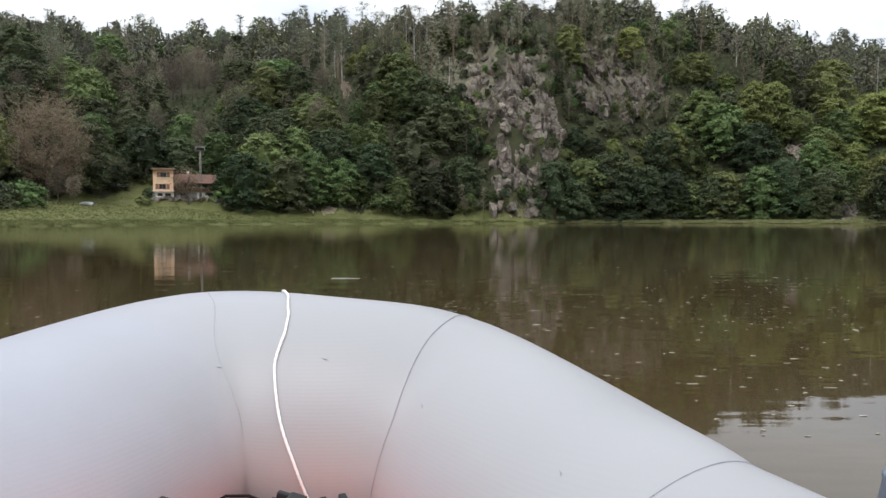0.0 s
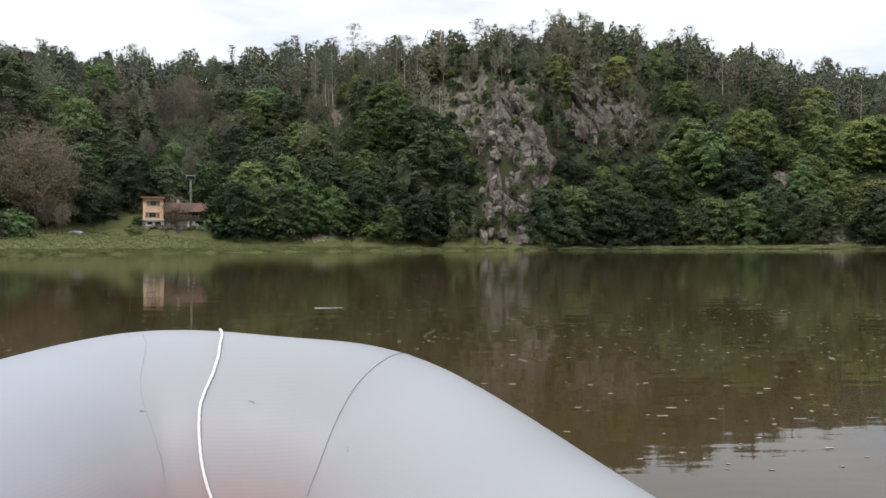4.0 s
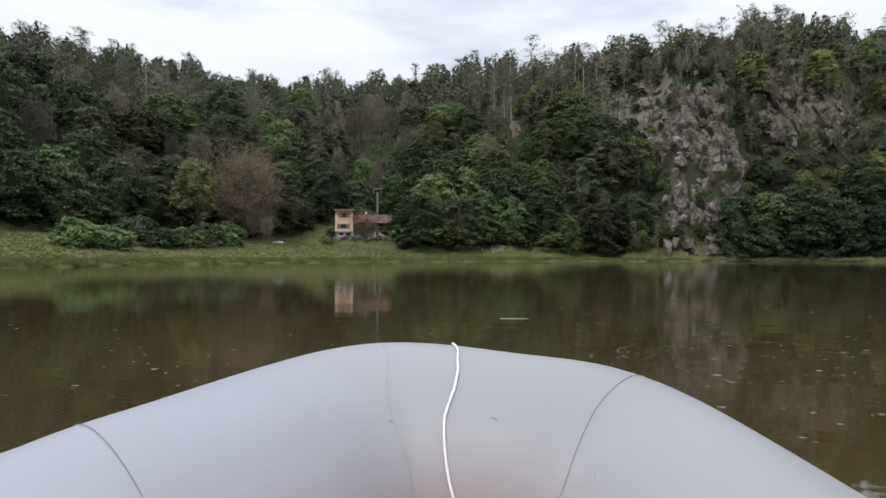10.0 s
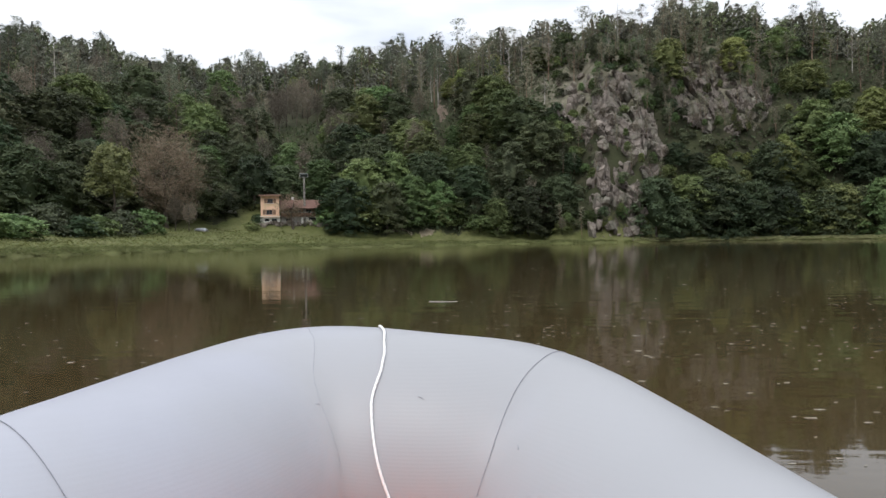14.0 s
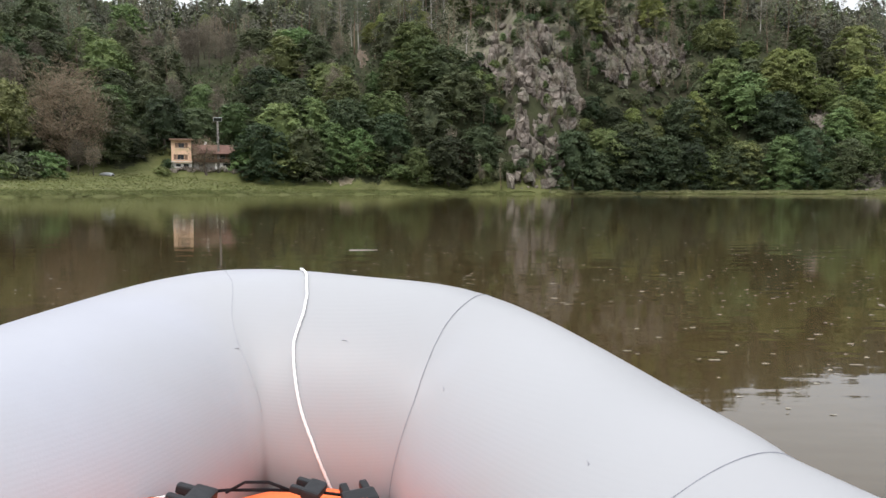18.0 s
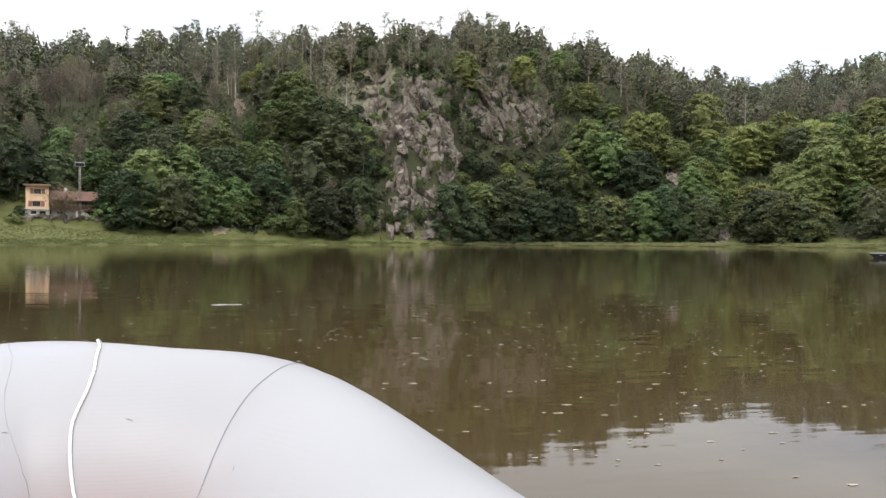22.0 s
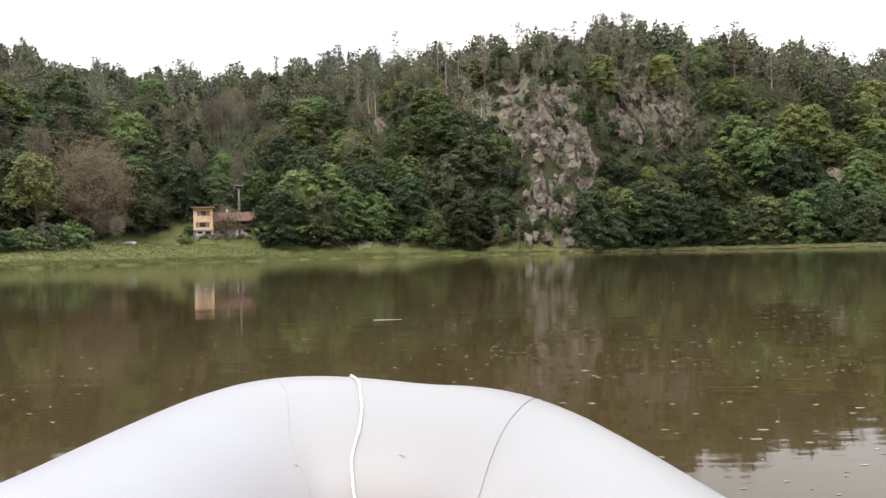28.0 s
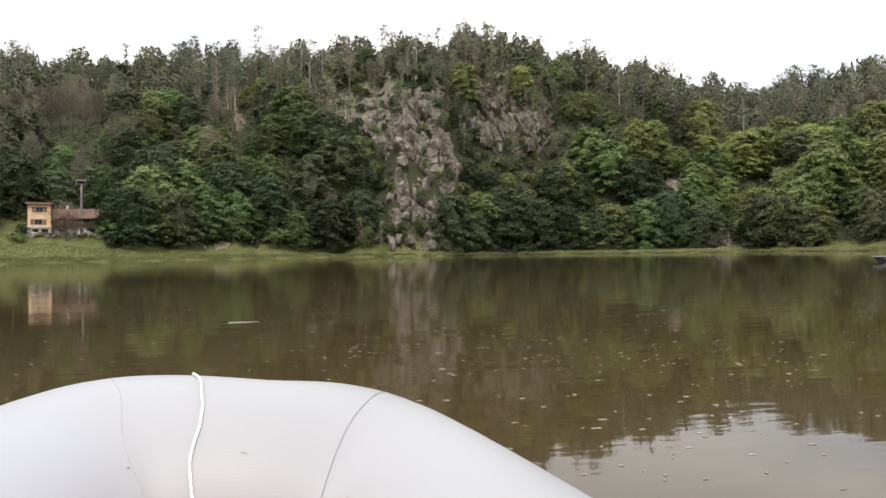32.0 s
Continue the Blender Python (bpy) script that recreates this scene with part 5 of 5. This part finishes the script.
M_BROWN = material("brown_timber", (0.15, 0.09, 0.06), (0.25, 0.16, 0.11), 5, 0.8, 0.4, 30, stretch=(1, 1, 6), per_object=0.12)
M_ROOF = material("roof_felt", (0.13, 0.07, 0.055), (0.2, 0.12, 0.095), 4, 0.85, 0.3, 20)
M_PANE = material("window_glass", (0.02, 0.022, 0.025), (0.035, 0.038, 0.042), 2, 0.08, spec=0.6)
M_GREYWOOD = material("grey_timber", (0.24, 0.22, 0.2), (0.4, 0.38, 0.35), 5, 0.85, 0.4, 30, stretch=(6, 6, 1))
M_POST = material("peeling_post", (0.11, 0.1, 0.088), (0.24, 0.225, 0.2), 3, 0.9, 0.5, 14, 0.2, stretch=(1, 1, 0.5))
M_BOATGREY = material("grey_boat_paint", (0.3, 0.31, 0.32), (0.42, 0.43, 0.44), 4, 0.6, 0.2, 20)
M_DARKBOAT = material("dark_boat_paint", (0.018, 0.019, 0.021), (0.036, 0.038, 0.042), 4, 0.85, 0.2, 20, 0.1)


def wall_slab(w, h, t, holes, at, turned=False):
    """A wall with openings through it: blocks between the lines of its openings."""
    xs = sorted({0, w, *[q for a in holes for q in (a[0], a[0] + a[2])]})
    zs = sorted({0, h, *[q for a in holes for q in (a[1], a[1] + a[3])]})
    bm = bmesh.new()
    for x0, x1 in zip(xs, xs[1:]):
        for z0, z1 in zip(zs, zs[1:]):
            mx, mz = (x0 + x1) / 2, (z0 + z1) / 2
            if any(a[0] < mx < a[0] + a[2] and a[1] < mz < a[1] + a[3] for a in holes):
                continue
            cube = bmesh.ops.create_cube(bm, size=1.0)["verts"]
            bmesh.ops.scale(bm, vec=(x1 - x0, t, z1 - z0), verts=cube)
            bmesh.ops.translate(bm, vec=(mx, t / 2, mz), verts=cube)
    bmesh.ops.remove_doubles(bm, verts=bm.verts, dist=0.0005)
    if turned:
        bmesh.ops.rotate(bm, cent=(0, 0, 0), matrix=Matrix.Rotation(math.pi / 2, 3, "Z"), verts=bm.verts)
    bmesh.ops.translate(bm, vec=at, verts=bm.verts)
    return bm


def window(parent, x, y, z, w, h, shutters=False):
    win = part("window", wall_slab(w, h, 0.07, [(0.07, 0.07, w - 0.14, h - 0.14)], (x, y + 0.06, z)), M_BROWN, parent, "brown framed window")
    part("pane", box(w - 0.13, 0.012, h - 0.13, (x + w / 2, y + 0.1, z + h / 2)), M_PANE, win)
    part("glazing_bar", box(0.04, 0.03, h - 0.14, (x + w / 2, y + 0.085, z + h / 2)), M_BROWN, win)
    part("sill", box(w + 0.16, 0.16, 0.05, (x + w / 2, y - 0.03, z - 0.03), 0.01), M_WHITEWASH, win)
    if shutters:
        for sx in (x - w * 0.27, x + w * 1.27):
            part("shutter", box(w * 0.46, 0.04, h, (sx, y - 0.025, z + h / 2), 0.008), M_BROWN, win, "brown wooden shutter")


def make_cabin():
    house = tagged(new("cabin"), "small peach two-storey cabin with brown shutters and a low brown roof", "house")
    W, D, H, T = 3.3, 4.2, 4.9, 0.25
    holes = [(1.15, 3.5, 1.05, 0.85), (0.95, 1.45, 1.15, 0.9), (0.7, 0.25, 0.8, 0.5), (1.95, 0.25, 0.9, 0.5)]
    part("wall", wall_slab(W, H, T, holes, (0, 0, 0)), M_PLASTER, house, "peach plastered front wall")
    part("wall", wall_slab(W, H, T, [], (0, D - T, 0)), M_PLASTER, house)
    for x in (T, W):
        part("wall", wall_slab(D - 2 * T, H, T, [], (x, T, 0), True), M_PLASTER, house)
    part("plinth", wall_slab(W + 0.16, 0.95, 0.12, [(0.78, 0.25, 0.8, 0.5), (2.03, 0.25, 0.9, 0.5)], (-0.08, -0.123, -0.02)), M_WHITEWASH, house, "whitewashed cellar wall")
    part("footing", box(W + 0.5, D + 0.4, 1.6, (W / 2, D / 2, -0.83), 0.05), M_STONEWALL, house, "rough stone footing")
    window(house, 1.15, 0, 3.5, 1.05, 0.85, True)
    window(house, 0.95, 0, 1.45, 1.15, 0.9, True)
    for x, w in ((0.7, 0.8), (1.95, 0.9)):
        part("cellar_window", box(w, 0.05, 0.5, (x + w / 2, 0.06, 0.5)), M_PANE, house, "dark cellar opening")
    part("balcony_slab", box(W + 0.3, 0.55, 0.1, (W / 2, -0.4, 1.08), 0.01), M_WHITEWASH, house, "white ledge under the lower window")
    roof = box(W + 0.6, D + 1.0, 0.2, (0, 0, 0), 0.03)
    bmesh.ops.transform(roof, matrix=pose(W / 2, D / 2, H + 0.22, 5, 0, 0), verts=roof.verts)
    part("roof", roof, M_ROOF, house, "low brown roof with wide eaves")
    part("fascia", box(W + 0.64, 0.05, 0.24, (W / 2, -0.56, H - 0.02), 0.01), M_BROWN, house)
    part("ceiling_deck", box(W - 0.02, D - 0.02, 0.08, (W / 2, D / 2, H + 0.03)), M_BROWN, house)
    turn = facing(HOUSE)
    house.matrix_world = pose(*HOUSE, 0, 0, math.degrees(turn)) @ pose(-2.0, 0, 0.35)

    wing = tagged(new("terrace_wing"), "low brown timber wing with steep roof and open veranda", "outbuilding")
    L, D2 = 7.2, 3.8
    part("lower_wall", wall_slab(L, 1.3, 0.22, [(0.9, 0.35, 1.1, 0.6), (5.1, 0.0, 1.7, 1.1)], (0, 0.4, -0.15)), M_STONEWALL, wing, "grey masonry lower wall")
    part("render_patch", box(1.3, 0.04, 1.15, (4.3, 0.378, 0.46), 0.01), M_WHITEWASH, wing, "whitewashed strip beside the cellar door")
    part("cellar_door", box(1.66, 0.06, 1.08, (5.95, 0.5, 0.4)), M_DARKBOAT, wing, "dark cellar door")
    part("cellar_pane", box(1.1, 0.04, 0.6, (1.45, 0.5, 0.5)), M_PANE, wing)
    for x in (0.15, L - 0.15):
        part("side_wall", box(0.2, D2 - 0.7, 1.3, (x, D2 / 2 + 0.35, 0.5), 0.01), M_STONEWALL, wing)
    part("deck", box(L, D2, 0.14, (L / 2, D2 / 2, 1.22), 0.02), M_BROWN, wing)
    openings = [(0.8, 0.35, 1.0, 0.75), (2.6, 0.35, 1.0, 0.75), (4.6, 0.0, 0.9, 1.2)]
    part("back_wall", wall_slab(L, 1.45, 0.15, openings, (0, 1.3, 1.29)), M_BROWN, wing, "dark brown boarded wall")
    for x, z, w, h in openings:
        part("pane", box(w, 0.03, h, (x + w / 2, 1.4, 1.29 + z + h / 2)), M_PANE, wing)
    for k in range(6):
        part("post", box(0.11, 0.11, 1.4, (0.1 + k * (L - 0.2) / 5, 0.12, 1.98), 0.01), M_BROWN, wing)
    for z in (1.5, 1.72, 1.94):
        part("rail", box(L, 0.05, 0.1, (L / 2, 0.04, z), 0.008), M_GREYWOOD if z > 1.9 else M_BROWN, wing)
    for y0, y1 in ((-0.45, 1.95), (4.35, 1.95)):
        run, rise = y1 - y0, 1.65
        slope = box(L + 0.4, math.hypot(run, rise) + 0.08, 0.1, (0, 0, 0), 0.02)
        bmesh.ops.transform(slope, matrix=pose(L / 2 + 0.1, (y0 + y1) / 2, 2.62 + rise / 2, math.degrees(math.atan2(rise, run)) if run > 0 else -math.degrees(math.atan2(rise, -run)), 0, 0), verts=slope.verts)
        part("roof_slope", slope, M_ROOF, wing, "reddish-brown roof slope")
    for x in (0.1, L - 0.1):
        bm = bmesh.new()
        tri = [[bm.verts.new((x + e, y, z)) for y, z in ((1.3, 2.72), (3.6, 2.72), (1.95, 4.1))] for e in (-0.06, 0.06)]
        bm.faces.new(tri[0][::-1])
        bm.faces.new(tri[1])
        for k in range(3):
            bm.faces.new((tri[0][k - 1], tri[0][k], tri[1][k], tri[1][k - 1]))
        part("gable", bm, M_BROWN, wing)
    part("chimney", box(0.42, 0.42, 1.5, (2.2, 2.3, 4.1), 0.02), M_WHITEWASH, wing, "white chimney")
    wing.matrix_world = pose(*HOUSE, 0, 0, math.degrees(turn)) @ pose(1.6, 0.6, 0.3)

    pole = tagged(new("panel_post"), "pale peeling post with rungs and a dark panel on top", "pole")
    foot = on_land(299, 384)
    v, f = tube_data([(0, 0, -0.6), (0, 0, 3), (0, 0, 6), (0, 0, 8.6)], [0.24, 0.21, 0.19, 0.16], 12)
    part("post", mesh_of("post", v, f, M_POST, True), None, pole, "mottled peeling post")
    for k in range(10):
        z, w = 0.7 + 0.75 * k, 0.62 - 0.018 * k
        part("rung", box(w, 0.06, 0.07, (0, -0.2, z), 0.012, Matrix.Rotation(0.5 if k % 2 else -0.5, 4, "Y")), M_GREYWOOD, pole)
    part("bracket", box(0.16, 0.3, 0.5, (0, -0.12, 8.7), 0.02), M_GREYWOOD, pole)
    tilt = Matrix.Rotation(0.35, 4, "X")
    part("panel_frame", box(1.5, 0.1, 0.7, (0, -0.34, 9.1), 0.02, tilt), M_BOATGREY, pole, "pale grey panel frame")
    part("panel", box(1.32, 0.03, 0.54, (0, -0.4, 9.08), 0.004, tilt), M_PANE, pole, "dark panel in a pale frame")
    pole.matrix_world = pose(*foot, 0, 0, math.degrees(facing(foot)))


make_cabin()


def rowing_boat(name, label, at, turn, length, mat, upturned=False, bench=True):
    boat = tagged(new(name), label, "boat")
    n, k = 22, 12
    bm = bmesh.new()
    outer, inner = [], []
    for layer, inset in ((outer, 0.0), (inner, 0.04)):
        for i in range(n + 1):
            u = i / n
            half = (0.62 - inset) * (1 - abs(2 * u - 1) ** 3.2 * 0.72)
            depth = 0.46 * (1 - 0.25 * abs(2 * u - 1) ** 2) - inset
            rise = 0.16 * abs(2 * u - 1) ** 2.5
            ring = []
            for j in range(k + 1):
                a = math.pi * j / k
                ring.append(bm.verts.new(((u - 0.5) * (length - 2 * inset), -half * math.cos(a) * abs(math.cos(a)) ** -0.35 if abs(math.cos(a)) > 1e-6 else 0.0,
                                          0.46 + rise - depth * math.sin(a) ** 0.7)))
            layer.append(ring)
    for layer in (outer, inner):
        for r0, r1 in zip(layer, layer[1:]):
            for j in range(k):
                bm.faces.new((r0[j], r0[j + 1], r1[j + 1], r1[j]))
    for i in range(n):
        for j in (0, k):
            bm.faces.new((outer[i][j], outer[i + 1][j], inner[i + 1][j], inner[i][j]))
    for i in (0, n):
        for j in range(k):
            bm.faces.new((outer[i][j], outer[i][j + 1], inner[i][j + 1], inner[i][j]))
    part("hull", bm, mat, boat, "", True)
    for sy in (-1, 1):
        pts = [((i / n - 0.5) * length, sy * 0.63 * (1 - abs(2 * i / n - 1) ** 3.2 * 0.72), 0.47 + 0.16 * abs(2 * i / n - 1) ** 2.5) for i in range(n + 1)]
        v, f = tube_data(pts, 0.03, 6)
        part("gunwale", mesh_of("gunwale", v, f, M_GREYWOOD, True), None, boat)
    if bench:
        for x in (-0.28, 0.05, 0.33):
            part("bench", box(0.24, 0.98, 0.035, (x * length, 0, 0.36), 0.008), M_GREYWOOD, boat)
    boat.matrix_world = pose(*at, 180 if upturned else 0, 0, turn)
    return boat


p = on_land(85, 391)
rowing_boat("rowing_boat", "upturned grey rowing boat lying on the grass", p + [0, 0, 0.5], -35, 3.6, M_BOATGREY, True)
p = on_land(146, 358)
rowing_boat("rowing_boat", "pale upturned boat on the slope by the willow", p + [0, 0, 0.55], -30, 4.0, M_WHITEWASH, True)


def punt(at, turn, length=2.3, width=1.0, depth=0.28):
    """A flat-bottomed working boat with raked ends and a pale rim."""
    boat = tagged(new("punt"), "dark flat-bottomed punt with a pale rim moored off the bank", "boat")
    bm = bmesh.new()
    rings = []
    for inset, low in ((0.0, 0.0), (0.05, 0.05)):
        top = [bm.verts.new((sx * (length / 2 - inset), sy * (width / 2 * (0.86 if sx else 1.0) - inset), depth)) for sx, sy in ((-1, -1), (0, -1), (1, -1), (1, 1), (0, 1), (-1, 1))]
        bottom = [bm.verts.new((v.co.x * 0.74, v.co.y * 0.86, low)) for v in top]
        for k in range(6):
            bm.faces.new((top[k - 1], top[k], bottom[k], bottom[k - 1]))
        bm.faces.new(bottom)
        rings.append(top)
    for k in range(6):
        bm.faces.new((rings[0][k - 1], rings[0][k], rings[1][k], rings[1][k - 1]))
    part("hull", bm, M_DARKBOAT, boat)
    rim = [(sx * length / 2, sy * width / 2 * (0.86 if sx else 1.0), depth + 0.02) for sx, sy in ((-1, -1), (0, -1), (1, -1), (1, 1), (0, 1), (-1, 1), (-1, -1))]
    for a, b in zip(rim, rim[1:]):
        v, f = tube_data([a, b], 0.02, 6)
        part("rim", mesh_of("rim", v, f, M_BOATGREY, True), None, boat, "pale worn rim")
    for x in (-0.3, 0.32):
        part("bench", box(0.24, width * 0.88, 0.035, (x * length, 0, depth - 0.07), 0.008), M_GREYWOOD, boat)
    boat.matrix_world = pose(*at, 0, 0, turn)


_a, _r = 41.6, 40.0
punt((_r * math.sin(radians(_a)), _r * math.cos(radians(_a)), -0.07), -34)


def log(name, label, at, turn, length, radius, mat, tilt=0.0, rough=0.12):
    rng = np.random.default_rng(int(length * 100))
    xs = np.linspace(-length / 2, length / 2, 14)
    pts = np.c_[xs, np.cumsum(rng.normal(0, rough * radius, 14)), np.cumsum(rng.normal(0, rough * radius * 0.5, 14))]
    v, f = tube_data(pts, radius * np.linspace(1.0, 0.45, 14) * rng.uniform(0.85, 1.1, 14), 8)
    ob = tagged(new(name, mesh_of(name, v, f, mat, True)), label, "driftwood")
    ob.matrix_world = pose(*at, 0, tilt, turn)


log("log", "dark weathered log lying on the sandy bank", on_land(488, 401) + [0, 0, 0.15], 12, 3.2, 0.2, M_BARK)
log("floating_branch", "thin peeled pale branch floating on the water", (-1.0, 7.6, 0.0015), 3, 0.3, 0.0026, M_ROPE, 0.0, 0.3)


def sand_patch():
    p = on_land(520, 403)
    rng = np.random.default_rng(3)
    bm = bmesh.new()
    c = bm.verts.new((0, 0, 0.12))
    ring = []
    for k in range(28):
        a = 2 * math.pi * k / 28
        x, y = 5.4 * math.cos(a) * rng.uniform(0.7, 1.1), 1.5 * math.sin(a) * rng.uniform(0.8, 1.1)
        ring.append(bm.verts.new((x, y, float(ground_z(p[0] + x, p[1] + y)) - p[2] + 0.03)))
    for k in range(28):
        bm.faces.new((c, ring[k - 1], ring[k]))
    ob = part("sand_patch", bm, M_SAND)
    ob.location = p
    tagged(ob, "bare sandy landing place in the grassy bank", "sand", kind="structure")


sand_patch()


def boulders():
    """Loose rocks at the water's edge and round the cabin."""
    rng = np.random.default_rng(51)
    spots = [(x, 416 + rng.uniform(-2, 1), rng.uniform(0.3, 0.9)) for x in (880, 893, 905, 918, 930, 940, 948, 956)]
    spots += [(1494, 421, 0.8), (1503, 419, 1.1), (1512, 421, 0.7), (1522, 420, 0.9), (1155, 422, 0.5), (1565, 418, 0.8)]
    spots += [(196 + 9.5 * k, 384.5 + rng.uniform(-2.5, 1.5), rng.uniform(0.55, 0.95)) for k in range(16)]
    spots += [(968 + 8.2 * k + rng.uniform(-4, 4), 419 + rng.uniform(-1, 1.5), rng.uniform(0.12, 0.34)) for k in range(26)]
    for k, (x, y, s) in enumerate(spots):
        p = on_land(x, y)
        ob = tagged(new("boulder", ROCKS[k % len(ROCKS)]), "pale grey granite boulder on the bank" if s < 1 else "large grey boulder at the water's edge", "rock", "boulders on the bank")
        ob.matrix_world = Matrix.LocRotScale(Vector(p + [0, 0, (0.4 if x < 400 else 0.05) * s]), Euler(rng.uniform(-0.3, 0.3, 3)), Vector((s, s, s * 0.8)))


boulders()
